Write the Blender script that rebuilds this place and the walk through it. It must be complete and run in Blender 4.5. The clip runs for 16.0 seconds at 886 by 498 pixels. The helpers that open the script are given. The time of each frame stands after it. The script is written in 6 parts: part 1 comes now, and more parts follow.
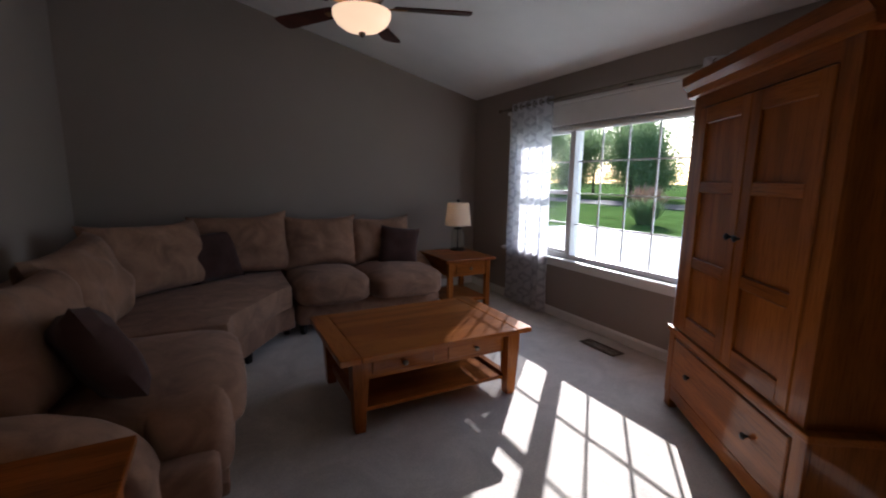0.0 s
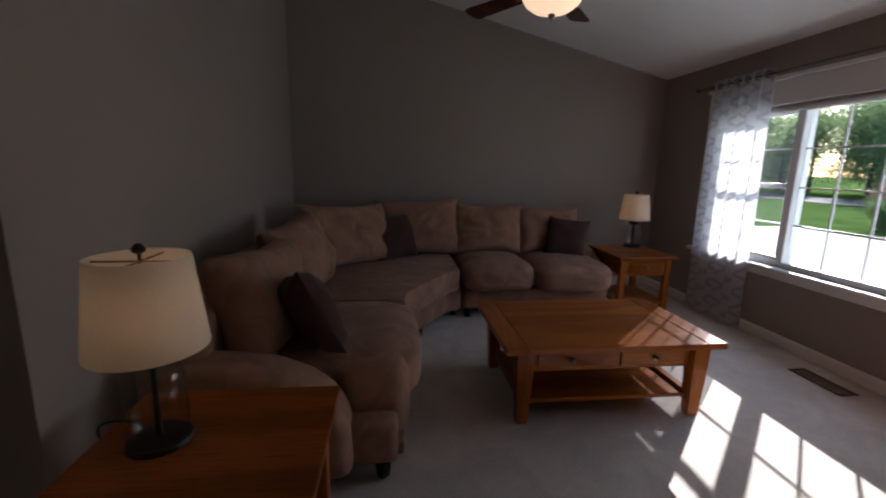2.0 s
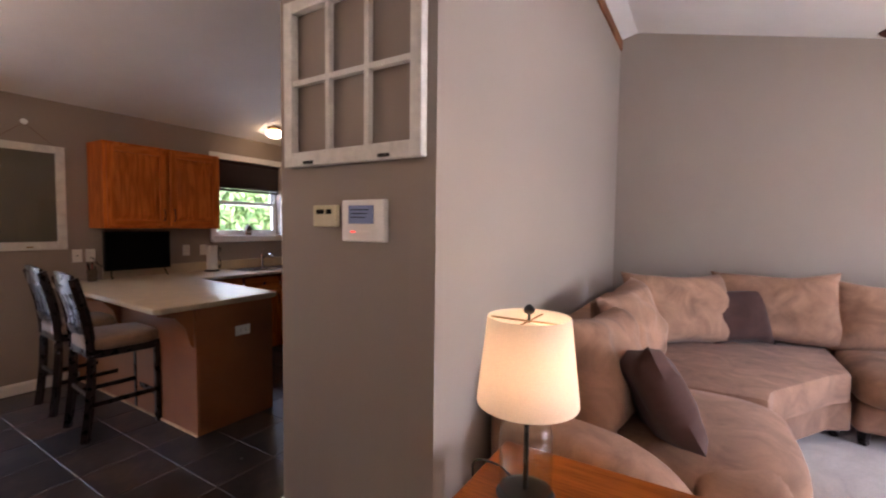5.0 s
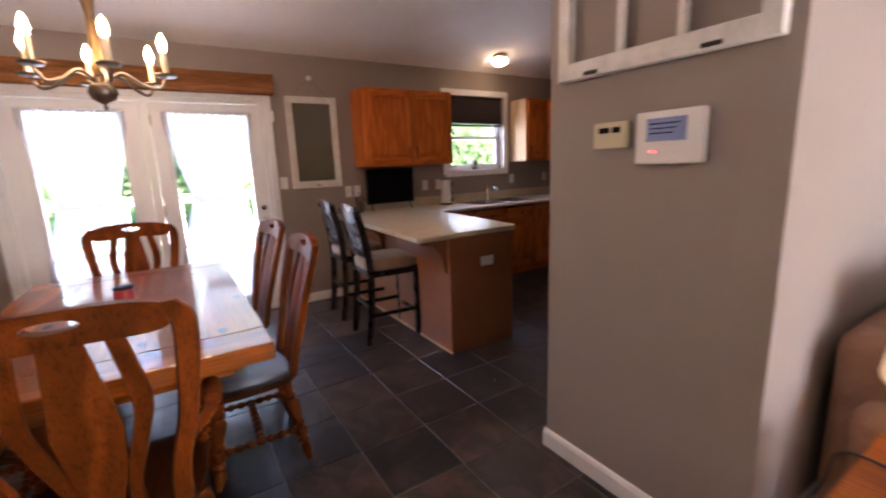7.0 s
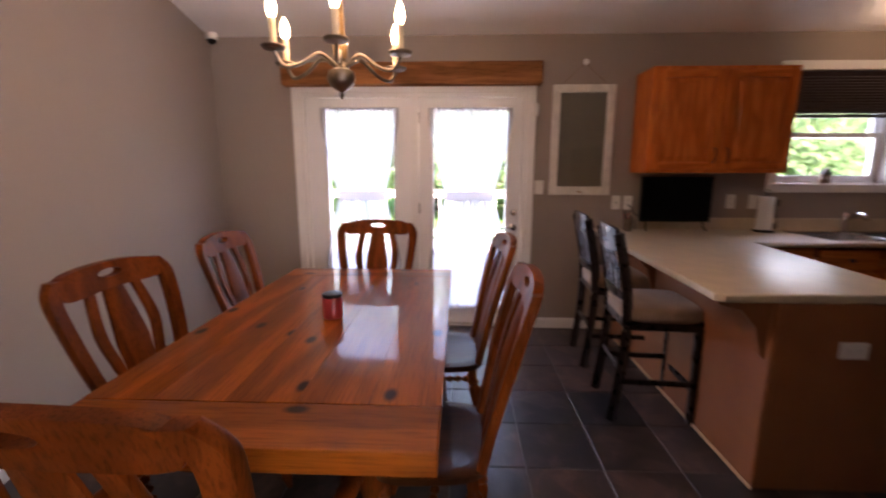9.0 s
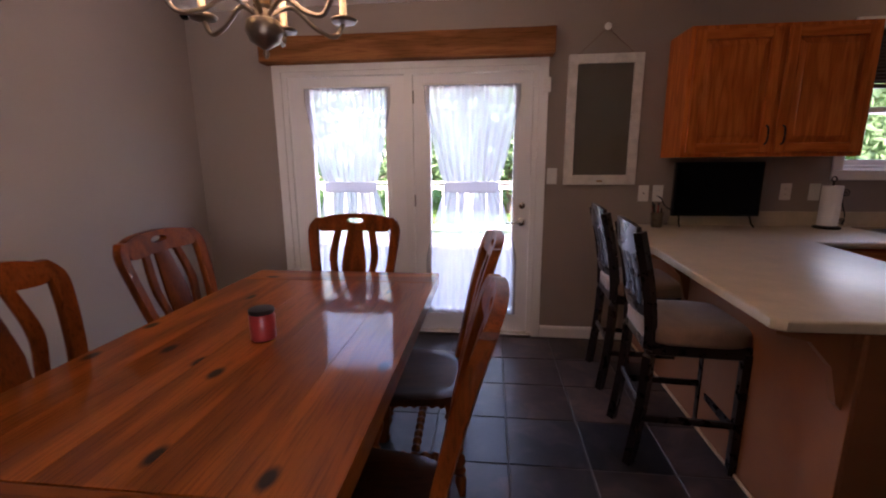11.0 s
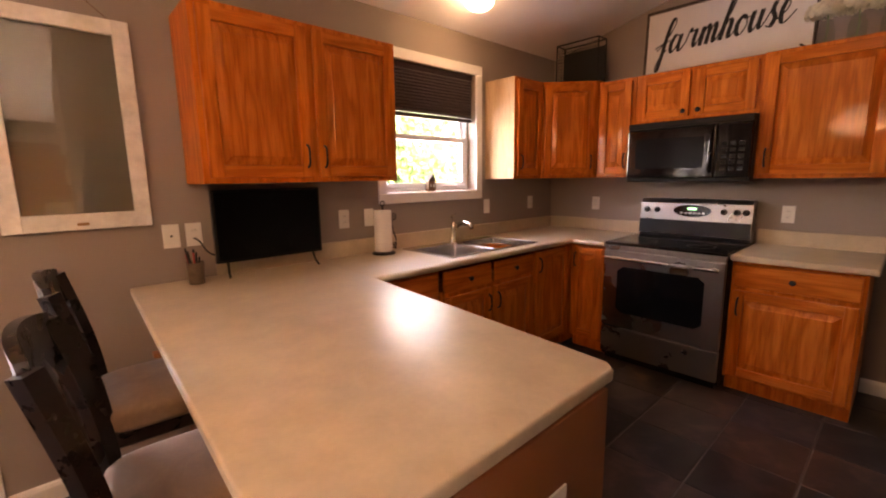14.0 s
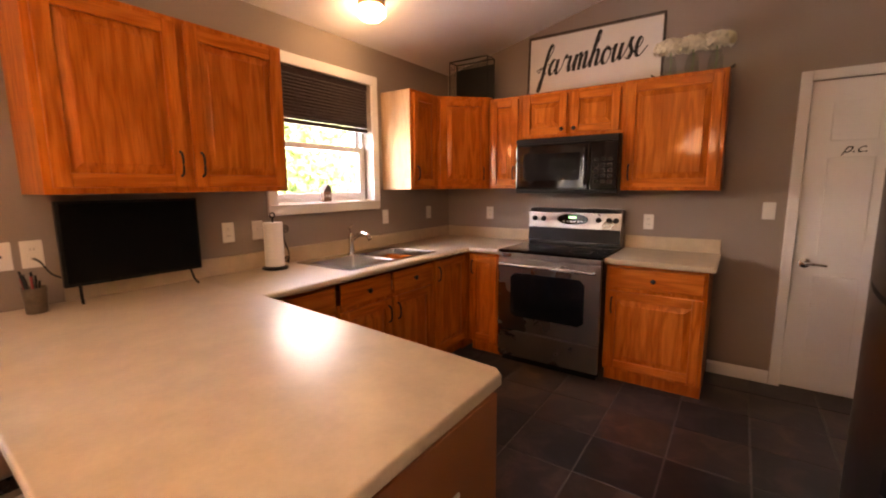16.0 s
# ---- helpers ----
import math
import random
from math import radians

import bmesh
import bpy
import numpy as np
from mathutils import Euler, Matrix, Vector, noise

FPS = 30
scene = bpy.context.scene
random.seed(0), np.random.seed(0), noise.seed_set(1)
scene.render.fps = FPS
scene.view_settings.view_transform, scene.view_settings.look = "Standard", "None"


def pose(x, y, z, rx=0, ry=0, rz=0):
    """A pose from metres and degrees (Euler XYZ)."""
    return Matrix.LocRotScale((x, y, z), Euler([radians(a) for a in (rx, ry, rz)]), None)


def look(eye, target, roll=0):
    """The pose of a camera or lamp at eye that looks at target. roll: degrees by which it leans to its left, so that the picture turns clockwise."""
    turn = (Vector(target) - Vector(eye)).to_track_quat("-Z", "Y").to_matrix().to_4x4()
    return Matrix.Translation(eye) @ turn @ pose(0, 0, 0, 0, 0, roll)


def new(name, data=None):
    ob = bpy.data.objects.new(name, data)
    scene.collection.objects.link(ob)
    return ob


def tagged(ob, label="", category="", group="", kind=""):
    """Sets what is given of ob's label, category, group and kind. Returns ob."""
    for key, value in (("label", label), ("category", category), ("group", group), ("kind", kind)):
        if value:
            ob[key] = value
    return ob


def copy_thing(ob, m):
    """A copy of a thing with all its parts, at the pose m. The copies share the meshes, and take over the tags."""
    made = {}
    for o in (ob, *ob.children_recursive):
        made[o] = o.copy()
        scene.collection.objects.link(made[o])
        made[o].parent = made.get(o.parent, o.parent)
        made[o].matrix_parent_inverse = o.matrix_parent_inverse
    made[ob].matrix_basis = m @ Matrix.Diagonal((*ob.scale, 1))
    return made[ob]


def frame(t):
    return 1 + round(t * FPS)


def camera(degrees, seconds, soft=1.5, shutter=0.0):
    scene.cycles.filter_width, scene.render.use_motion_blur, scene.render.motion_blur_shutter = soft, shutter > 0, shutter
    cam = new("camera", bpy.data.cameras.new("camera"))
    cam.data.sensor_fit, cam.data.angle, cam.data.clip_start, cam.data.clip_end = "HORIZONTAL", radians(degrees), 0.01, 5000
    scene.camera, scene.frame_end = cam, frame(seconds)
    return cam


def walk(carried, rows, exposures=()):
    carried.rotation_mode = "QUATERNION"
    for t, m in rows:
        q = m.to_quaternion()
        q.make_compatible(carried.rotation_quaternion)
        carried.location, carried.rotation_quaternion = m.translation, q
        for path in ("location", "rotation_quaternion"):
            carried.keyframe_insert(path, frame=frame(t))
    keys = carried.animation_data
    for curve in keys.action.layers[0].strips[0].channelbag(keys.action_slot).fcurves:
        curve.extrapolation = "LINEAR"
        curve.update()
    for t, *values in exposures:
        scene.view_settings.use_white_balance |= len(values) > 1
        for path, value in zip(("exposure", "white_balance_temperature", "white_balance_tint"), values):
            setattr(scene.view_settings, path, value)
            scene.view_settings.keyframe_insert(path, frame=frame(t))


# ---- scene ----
cam = camera(92.0, 16.0, 2.0, 0.4)
PATH = [
    (0, (-0.073, 0.723, 1.428), (0.848, 2.47, 1.106), 0.7),
    (0.5, (-0.099, 0.738, 1.443), (0.679, 2.557, 1.147), 0.9),
    (1, (-0.115, 0.758, 1.444), (0.504, 2.633, 1.13), 1.4),
    (1.5, (-0.133, 0.802, 1.423), (0.319, 2.716, 1.061), 1.5),
    (2, (-0.157, 0.791, 1.418), (0.079, 2.74, 1.037), 1.2),
    (2.5, (-0.199, 0.802, 1.419), (-0.246, 2.77, 1.062), 1.1),
    (3, (-0.247, 0.804, 1.429), (-0.543, 2.769, 1.209), 1.0),
    (3.2, (-0.242, 0.794, 1.405), (-0.607, 2.759, 1.324), 0.1),
    (5.3, (-0.412, 0.785, 1.432), (-1.53, 2.438, 1.293), 1.0),
    (5.5, (-0.418, 0.763, 1.433), (-1.582, 2.381, 1.263), 1.0),
    (6, (-0.469, 0.736, 1.413), (-1.834, 2.17, 1.13), 1.8),
    (6.5, (-0.583, 0.734, 1.405), (-2.021, 2.076, 1.043), 1.6),
    (7, (-0.768, 0.704, 1.394), (-2.425, 1.751, 0.997), -2.2),
    (7.5, (-0.943, 0.785, 1.387), (-2.762, 1.506, 0.974), -1.3),
    (8, (-1.104, 0.909, 1.41), (-3.022, 1.291, 0.993), -1.0),
    (8.5, (-1.339, 0.932, 1.389), (-3.286, 1.083, 0.956), 0.7),
    (9, (-1.506, 1.008, 1.402), (-3.471, 0.935, 1.034), 0.1),
    (9.2, (-1.583, 1.056, 1.387), (-3.533, 0.789, 1.031), 0.9),
    (11.3, (-2.046, 1.295, 1.36), (-3.995, 1.109, 0.947), -0.7),
    (11.5, (-2.121, 1.354, 1.39), (-4.083, 1.281, 1.01), 0.2),
    (12, (-2.309, 1.551, 1.37), (-4.204, 2.069, 0.994), 0.0),
    (12.5, (-2.494, 1.7, 1.383), (-4.231, 2.63, 1.041), -0.1),
    (13, (-2.641, 1.825, 1.381), (-4.319, 2.86, 1.043), 1.2),
    (13.5, (-2.733, 1.908, 1.381), (-4.274, 3.129, 1.014), -0.3),
    (14, (-2.774, 1.915, 1.391), (-4.229, 3.247, 1.06), -0.8),
    (14.5, (-2.764, 1.92, 1.395), (-4.163, 3.314, 1.08), -0.8),
    (15, (-2.754, 1.937, 1.395), (-4.059, 3.422, 1.091), -0.5),
    (15.5, (-2.75, 1.944, 1.396), (-3.966, 3.502, 1.088), -0.4),
    (16, (-2.753, 1.952, 1.399), (-3.878, 3.58, 1.106), -0.4),
]
EXPOSURES = [
    (0.0, 1.45, 5650, 15), (2.2, 1.42, 5800, 16), (2.5, 2.1, 6150, 22), (3.1, 3.5, 6650, 28), (5.3, 4.55, 6000, 25), (6.3, 4.8, 6000, 26), (7.4, 4.95, 6150, 28), (8.1, 4.88, 6500, 30), (9.2, 4.42, 6300, 33),
    (11.3, 3.9, 6000, 35), (12.8, 3.85, 6600, 37), (13.6, 5.1, 7900, 40), (14.4, 5.85, 8700, 37), (16.0, 5.9, 8700, 37),
]
walk(cam, [(t, look(eye, target, roll)) for t, eye, target, roll in PATH], EXPOSURES)

# world, sun and sky
SUN_TRAVEL = Vector((-0.73 * 0.891, -0.68 * 0.891, -0.454))
world = bpy.data.worlds.new("world")
scene.world = world
world.use_nodes = True
_sky = world.node_tree.nodes.new("ShaderNodeTexSky")
_sky.sky_type, _sky.sun_disc = "NISHITA", False
_sky.sun_elevation, _sky.sun_rotation = radians(27), radians(47)
_bg = world.node_tree.nodes["Background"]
_bg.inputs["Strength"].default_value = 0.11
world.node_tree.links.new(_sky.outputs[0], _bg.inputs["Color"])
sun = new("sun", bpy.data.lights.new("sun", "SUN"))
sun.data.energy, sun.data.angle, sun.data.color = 5.0, radians(0.5), (1.0, 0.93, 0.82)
sun.matrix_world = look(-SUN_TRAVEL * 40, (0, 0, 0))


def window_light(name, m, width, height, watts, colour=(0.86, 0.93, 1.0)):
    """Stands in for the sky's light in an opening; m looks along -Z into the room."""
    lamp = bpy.data.lights.new(name, "AREA")
    lamp.shape, lamp.size, lamp.size_y, lamp.energy, lamp.color = "RECTANGLE", width, height, watts, colour
    ob = new(name, lamp)
    ob.matrix_world = m
    return ob


def bulb_light(name, x, y, z, watts, radius=0.04, colour=(1.0, 0.66, 0.36)):
    lamp = bpy.data.lights.new(name, "POINT")
    lamp.energy, lamp.shadow_soft_size, lamp.color = watts, radius, colour
    ob = new(name, lamp)
    ob.location = (x, y, z)
    return ob


window_light("front_window_light", look((3.32, 3.2, 1.3), (0, 3.0, 1.75)), 2.8, 1.3, 6.4)
window_light("patio_door_light", look((-5.42, 0.62, 1.1), (0, 0.7, 0.9)), 1.7, 1.8, 1.2, (0.90, 0.95, 1.0))
window_light("sink_window_light", look((-5.42, 4.03, 1.55), (-2, 4.0, 1.2)), 0.8, 0.55, 0.62, (0.84, 0.92, 1.0))
bulb_light("fan_bulb", 0.79, 3.47, 2.43, 0.22)
bulb_light("near_lamp_bulb", -0.842, 2.02, 1.02, 0.13, 0.04, (1.0, 0.66, 0.38))
bulb_light("far_lamp_bulb", 2.43, 5.10, 1.02, 0.24, 0.04, (1.0, 0.60, 0.32))
bulb_light("kitchen_bulb", -4.79, 4.11, 2.32, 0.045, 0.12)
bulb_light("chandelier_glow", -3.35, .52, 2.06, 1.0, 0.2)

# materials
def _nodes(name):
    m = bpy.data.materials.new(name)
    m.use_nodes = True
    t = m.node_tree
    return m, t, t.nodes["Principled BSDF"]


def _add(t, kind, **sets):
    n = t.nodes.new(kind)
    for k, v in sets.items():
        if k in n.inputs.keys():
            n.inputs[k].default_value = v
    return n


def _coords(t, scale=(1, 1, 1), shift=True):
    tc = t.nodes.new("ShaderNodeTexCoord")
    mp = t.nodes.new("ShaderNodeMapping")
    mp.inputs["Scale"].default_value = scale
    t.links.new(tc.outputs["Object"], mp.inputs["Vector"])
    if shift:
        info = t.nodes.new("ShaderNodeObjectInfo")
        mul = _add(t, "ShaderNodeMath")
        mul.operation = "MULTIPLY"
        mul.inputs[1].default_value = 37.0
        t.links.new(info.outputs["Random"], mul.inputs[0])
        t.links.new(mul.outputs[0], mp.inputs["Location"])
    return mp.outputs["Vector"]


def _noise(t, vec, scale, detail=4.0, rough=0.55, distortion=0.0):
    n = _add(t, "ShaderNodeTexNoise", Scale=scale, Detail=detail, Roughness=rough, Distortion=distortion)
    t.links.new(vec, n.inputs["Vector"])
    return n.outputs["Fac"]


def _ramp(t, fac, stops):
    r = t.nodes.new("ShaderNodeValToRGB")
    while len(r.color_ramp.elements) < len(stops):
        r.color_ramp.elements.new(0.5)
    for e, (p, c) in zip(r.color_ramp.elements, stops):
        e.position, e.color = p, (*c, 1)
    t.links.new(fac, r.inputs["Fac"])
    return r.outputs["Color"]


def _mix(t, a, b, fac, mode="MIX"):
    n = t.nodes.new("ShaderNodeMix")
    n.data_type, n.blend_type = "RGBA", mode
    for s, v in ((n.inputs["A"], a), (n.inputs["B"], b), (n.inputs["Factor"], fac)):
        if isinstance(v, (int, float)):
            s.default_value = v
        elif isinstance(v, tuple):
            s.default_value = (*v, 1)
        else:
            t.links.new(v, s)
    return n.outputs["Result"]


def _bump(t, bsdf, height, strength, distance=0.002):
    b = _add(t, "ShaderNodeBump", Strength=strength, Distance=distance)
    t.links.new(height, b.inputs["Height"])
    t.links.new(b.outputs["Normal"], bsdf.inputs["Normal"])


def shade(c, k):
    return tuple(min(1.0, v * k) for v in c)


def plain(name, colour, rough=0.5, metal=0.0, var=0.1, scale=6.0, bump=0.0, grain=300.0, dist=0.001, coat=0.0, spec=0.5):
    """A surface with blotches at one scale and relief at a finer one."""
    m, t, b = _nodes(name)
    vec = _coords(t)
    big = _noise(t, vec, scale, 5)
    col = _ramp(t, big, [(0.3, shade(colour, 1 - var)), (0.7, shade(colour, 1 + var))])
    fine = _noise(t, vec, grain, 3)
    col = _mix(t, col, _ramp(t, fine, [(0.3, (1 - var * .6,) * 3), (0.7, (1, 1, 1))]), 1.0, "MULTIPLY")
    t.links.new(col, b.inputs["Base Color"])
    rr = t.nodes.new("ShaderNodeMapRange")
    rr.inputs["To Min"].default_value, rr.inputs["To Max"].default_value = max(0.02, rough * 0.85), min(1, rough * 1.15)
    t.links.new(big, rr.inputs["Value"])
    t.links.new(rr.outputs[0], b.inputs["Roughness"])
    b.inputs["Metallic"].default_value = metal
    b.inputs["Specular IOR Level"].default_value = spec
    b.inputs["Coat Weight"].default_value = coat
    if bump:
        _bump(t, b, fine, bump, dist)
    return m


def wood(name, dark, light, rough=0.35, axis=2, rings=26.0, width=5.0, knots=False, coat=0.0, pore=0.45):
    """Grain that runs along one axis: contour rings of a stretched noise, with pores and slow changes of tone."""
    m, t, b = _nodes(name)
    s = [width] * 3
    s[axis] = width * 0.11
    vec = _coords(t, s)
    field = _noise(t, vec, 1.0, 2, 0.5, 0.25)
    mul = _add(t, "ShaderNodeMath")
    mul.operation = "MULTIPLY"
    mul.inputs[1].default_value = rings
    t.links.new(field, mul.inputs[0])
    sine = _add(t, "ShaderNodeMath")
    sine.operation = "SINE"
    t.links.new(mul.outputs[0], sine.inputs[0])
    half = t.nodes.new("ShaderNodeMapRange")
    half.inputs["From Min"].default_value = -1
    t.links.new(sine.outputs[0], half.inputs["Value"])
    mid = tuple((a + c) / 2 for a, c in zip(dark, light))
    col = _ramp(t, half.outputs[0], [(0.0, shade(mid, 0.84)), (0.35, mid), (1.0, light)])
    s2 = [170.0] * 3
    s2[axis] = 7.0
    pores = _noise(t, _coords(t, s2), 1.0, 3, 0.6)
    col = _mix(t, col, _ramp(t, pores, [(0.32, shade(dark, 0.9)), (0.52, (1, 1, 1))]), pore, "MULTIPLY")
    slow = _noise(t, _coords(t, (1.6, 1.6, 1.6)), 1.3, 3)
    col = _mix(t, col, _ramp(t, slow, [(0.3, (0.84, 0.81, 0.79)), (0.65, (1.04, 1.03, 1.0))]), 0.7, "MULTIPLY")
    if knots:
        vor = _add(t, "ShaderNodeTexVoronoi", Scale=1.0, Randomness=1.0)
        vor.voronoi_dimensions = "2D"
        ks = [3.4] * 3
        ks[axis] = 1.9
        t.links.new(_coords(t, ks), vor.inputs["Vector"])
        col = _mix(t, (0.02, 0.008, 0.004), col, _ramp(t, vor.outputs["Distance"], [(0.04, (0, 0, 0)), (0.085, (1, 1, 1))]))
    t.links.new(col, b.inputs["Base Color"])
    rr = t.nodes.new("ShaderNodeMapRange")
    rr.inputs["To Min"].default_value, rr.inputs["To Max"].default_value = rough * 1.2, rough * 0.85
    t.links.new(pores, rr.inputs["Value"])
    t.links.new(rr.outputs[0], b.inputs["Roughness"])
    b.inputs["Coat Weight"].default_value = coat
    b.inputs["Coat Roughness"].default_value = 0.07
    b.inputs["Specular IOR Level"].default_value = 0.05
    _bump(t, b, pores, 0.25, 0.0008)
    return m


def fabric(name, colour, rough=0.95, var=0.22, scale=5.0, grain=420.0, sheen=0.35):
    m, t, b = _nodes(name)
    vec = _coords(t)
    nap = _noise(t, vec, scale, 6, 0.65, 0.8)
    fine = _noise(t, vec, grain, 2)
    col = _ramp(t, nap, [(0.3, shade(colour, 1 - var)), (0.7, shade(colour, 1 + var))])
    col = _mix(t, col, _ramp(t, fine, [(0.3, (0.82,) * 3), (0.7, (1, 1, 1))]), 1.0, "MULTIPLY")
    t.links.new(col, b.inputs["Base Color"])
    b.inputs["Roughness"].default_value = rough
    b.inputs["Sheen Weight"].default_value = sheen
    b.inputs["Sheen Roughness"].default_value = 0.5
    _bump(t, b, fine, 0.4, 0.0015)
    return m


def glowing(name, colour, strength):
    m, t, b = _nodes(name)
    b.inputs["Base Color"].default_value = (*colour, 1)
    b.inputs["Emission Color"].default_value = (*colour, 1)
    b.inputs["Emission Strength"].default_value = strength
    b.inputs["Roughness"].default_value = 0.4
    return m


def clear_glass(name, tint=(1, 1, 1), rough=0.0, thin=True):
    """A pane: mostly see-through, with a mirror gloss that follows Fresnel."""
    m, t, b = _nodes(name)
    out = t.nodes["Material Output"]
    tr = t.nodes.new("ShaderNodeBsdfTransparent")
    tr.inputs["Color"].default_value = (*tint, 1)
    gl = t.nodes.new("ShaderNodeBsdfGlossy")
    gl.inputs["Roughness"].default_value = 0.02 + rough
    lw = _add(t, "ShaderNodeLayerWeight", Blend=0.5)
    power, fr = _add(t, "ShaderNodeMath"), _add(t, "ShaderNodeMath")
    power.operation, fr.operation = "POWER", "MULTIPLY_ADD"
    power.inputs[1].default_value, fr.inputs[1].default_value, fr.inputs[2].default_value = 5.0, 0.9, 0.06
    t.links.new(lw.outputs["Facing"], power.inputs[0])
    t.links.new(power.outputs[0], fr.inputs[0])
    mx = t.nodes.new("ShaderNodeMixShader")
    t.links.new(fr.outputs[0], mx.inputs[0])
    t.links.new(tr.outputs[0], mx.inputs[1])
    t.links.new(gl.outputs[0], mx.inputs[2])
    t.links.new(mx.outputs[0], out.inputs["Surface"])
    return m


def sheer(name, colour, see, pattern=None):
    """Thin woven cloth that lets light through."""
    m, t, b = _nodes(name)
    out = t.nodes["Material Output"]
    di, tl, tr = (t.nodes.new("ShaderNodeBsdf" + k) for k in ("Diffuse", "Translucent", "Transparent"))
    weave = _noise(t, _coords(t, (1, 1, 1), False), 260, 2)
    col = _ramp(t, weave, [(0.3, shade(colour, 0.9)), (0.7, colour)])
    if pattern:
        w1, w2 = (_add(t, "ShaderNodeTexWave", Scale=1.0, Distortion=0.0) for _ in range(2))
        for w, a in ((w1, 45), (w2, -45)):
            mp = t.nodes.new("ShaderNodeMapping")
            mp.inputs["Rotation"].default_value = (radians(a), 0, 0)
            mp.inputs["Scale"].default_value = (0.0, 2.6, 2.6)
            tc = t.nodes.new("ShaderNodeTexCoord")
            t.links.new(tc.outputs["Object"], mp.inputs["Vector"])
            t.links.new(mp.outputs[0], w.inputs["Vector"])
            w.bands_direction = "Y"
        line = _add(t, "ShaderNodeMath")
        line.operation = "MAXIMUM"
        t.links.new(w1.outputs["Fac"], line.inputs[0])
        t.links.new(w2.outputs["Fac"], line.inputs[1])
        col = _mix(t, col, pattern, _ramp(t, line.outputs[0], [(0.86, (0, 0, 0)), (0.94, (1, 1, 1))]))
    for n in (di, tl):
        t.links.new(col, n.inputs["Color"])
    m1, m2 = (t.nodes.new("ShaderNodeMixShader") for _ in range(2))
    m1.inputs[0].default_value, m2.inputs[0].default_value = 0.55, see
    t.links.new(di.outputs[0], m1.inputs[1])
    t.links.new(tl.outputs[0], m1.inputs[2])
    t.links.new(m1.outputs[0], m2.inputs[1])
    t.links.new(tr.outputs[0], m2.inputs[2])
    t.links.new(m2.outputs[0], out.inputs["Surface"])
    return m


WALL = plain("greige_wall_paint", (0.308, 0.256, 0.220), 0.75, var=0.04, scale=1.2, bump=0.35, grain=240, dist=0.0015)
CEIL = plain("white_textured_ceiling", (0.82, 0.80, 0.78), 0.9, var=0.04, scale=2.0, bump=0.8, grain=110, dist=0.004)
TRIM = plain("white_trim_paint", (0.78, 0.77, 0.75), 0.35, var=0.03, scale=3, bump=0.08, grain=80)
DOORW = plain("white_door_paint", (0.80, 0.79, 0.78), 0.4, var=0.03, scale=3, bump=0.1, grain=90)
CARPET = fabric("pale_beige_carpet", (0.60, 0.55, 0.50), 1.0, 0.18, 3.0, 110, 0.1)
OAK = wood("honey_oak", (0.50, 0.112, 0.014), (0.68, 0.196, 0.034), 0.33, 2, 24, 13.0, coat=0.22, pore=0.38)
OAKX = wood("honey_oak_flat", (0.50, 0.112, 0.014), (0.68, 0.196, 0.034), 0.33, 0, 24, 13.0, coat=0.22, pore=0.38)
OAKY = wood("honey_oak_cross", (0.50, 0.112, 0.014), (0.68, 0.196, 0.034), 0.33, 1, 24, 13.0, coat=0.22, pore=0.38)
OAKPALE = wood("pale_birch_side", (0.5, 0.34, 0.2), (0.66, 0.47, 0.29), 0.4, 2, 14, 4.0)
PANELOAK = plain("smooth_oak_veneer", (0.31, 0.110, 0.036), 0.45, var=0.1, scale=5, bump=0.05)
PINE = wood("amber_pine", (0.23, 0.058, 0.008), (0.39, 0.130, 0.025), 0.3, 2, 18, 4.5, coat=0.2)
PINEX = wood("amber_pine_flat", (0.23, 0.058, 0.008), (0.39, 0.130, 0.025), 0.3, 0, 18, 4.5, coat=0.2)
PINEY = wood("amber_pine_cross", (0.23, 0.058, 0.008), (0.39, 0.130, 0.025), 0.3, 1, 18, 4.5, coat=0.2)
ENDPINE = wood("red_brown_pine_flat", (0.15, 0.034, 0.005), (0.28, 0.082, 0.013), 0.3, 0, 20, 4.5, coat=0.25)
ARMPINE = wood("brown_pine", (0.18, 0.045, 0.006), (0.32, 0.10, 0.017), 0.3, 2, 18, 4.5, coat=0.25)
ARMPINEX = wood("brown_pine_flat", (0.18, 0.045, 0.006), (0.32, 0.10, 0.017), 0.3, 0, 18, 4.5, coat=0.25)
TABLETOP = wood("varnished_knotty_pine", (0.11, 0.024, 0.002), (0.31, 0.082, 0.007), 0.42, 0, 24, 4.0, knots=True, coat=0.62)
TABLEEND = wood("varnished_knotty_pine_cross", (0.11, 0.025, 0.002), (0.32, 0.088, 0.008), 0.42, 1, 24, 4.0, knots=True, coat=0.62)
CHAIRW = wood("brown_stained_oak", (0.055, 0.012, 0.0018), (0.19, 0.045, 0.006), 0.45, 2, 26, 6.0, coat=0.06)
CHAIRSEAT = wood("dark_glossy_seat", (0.02, 0.006, 0.002), (0.06, 0.018, 0.005), 0.35, 1, 16, 5.0, coat=0.14)
BEAMW = wood("rough_sawn_beam", (0.15, 0.055, 0.018), (0.34, 0.15, 0.055), 0.8, 1, 24, 6.0)
RIDGEW = wood("red_brown_ridge_trim", (0.13, 0.045, 0.018), (0.25, 0.09, 0.035), 0.5, 1)
ESPRESSO = plain("espresso_stained_wood", (0.016, 0.009, 0.007), 0.28, var=0.3, scale=20, coat=0.08, spec=0.3)
BLADE = wood("dark_cherry_fan_blade", (0.03, 0.008, 0.006), (0.085, 0.022, 0.014), 0.3, 0, 14, 6.0, coat=0.3)
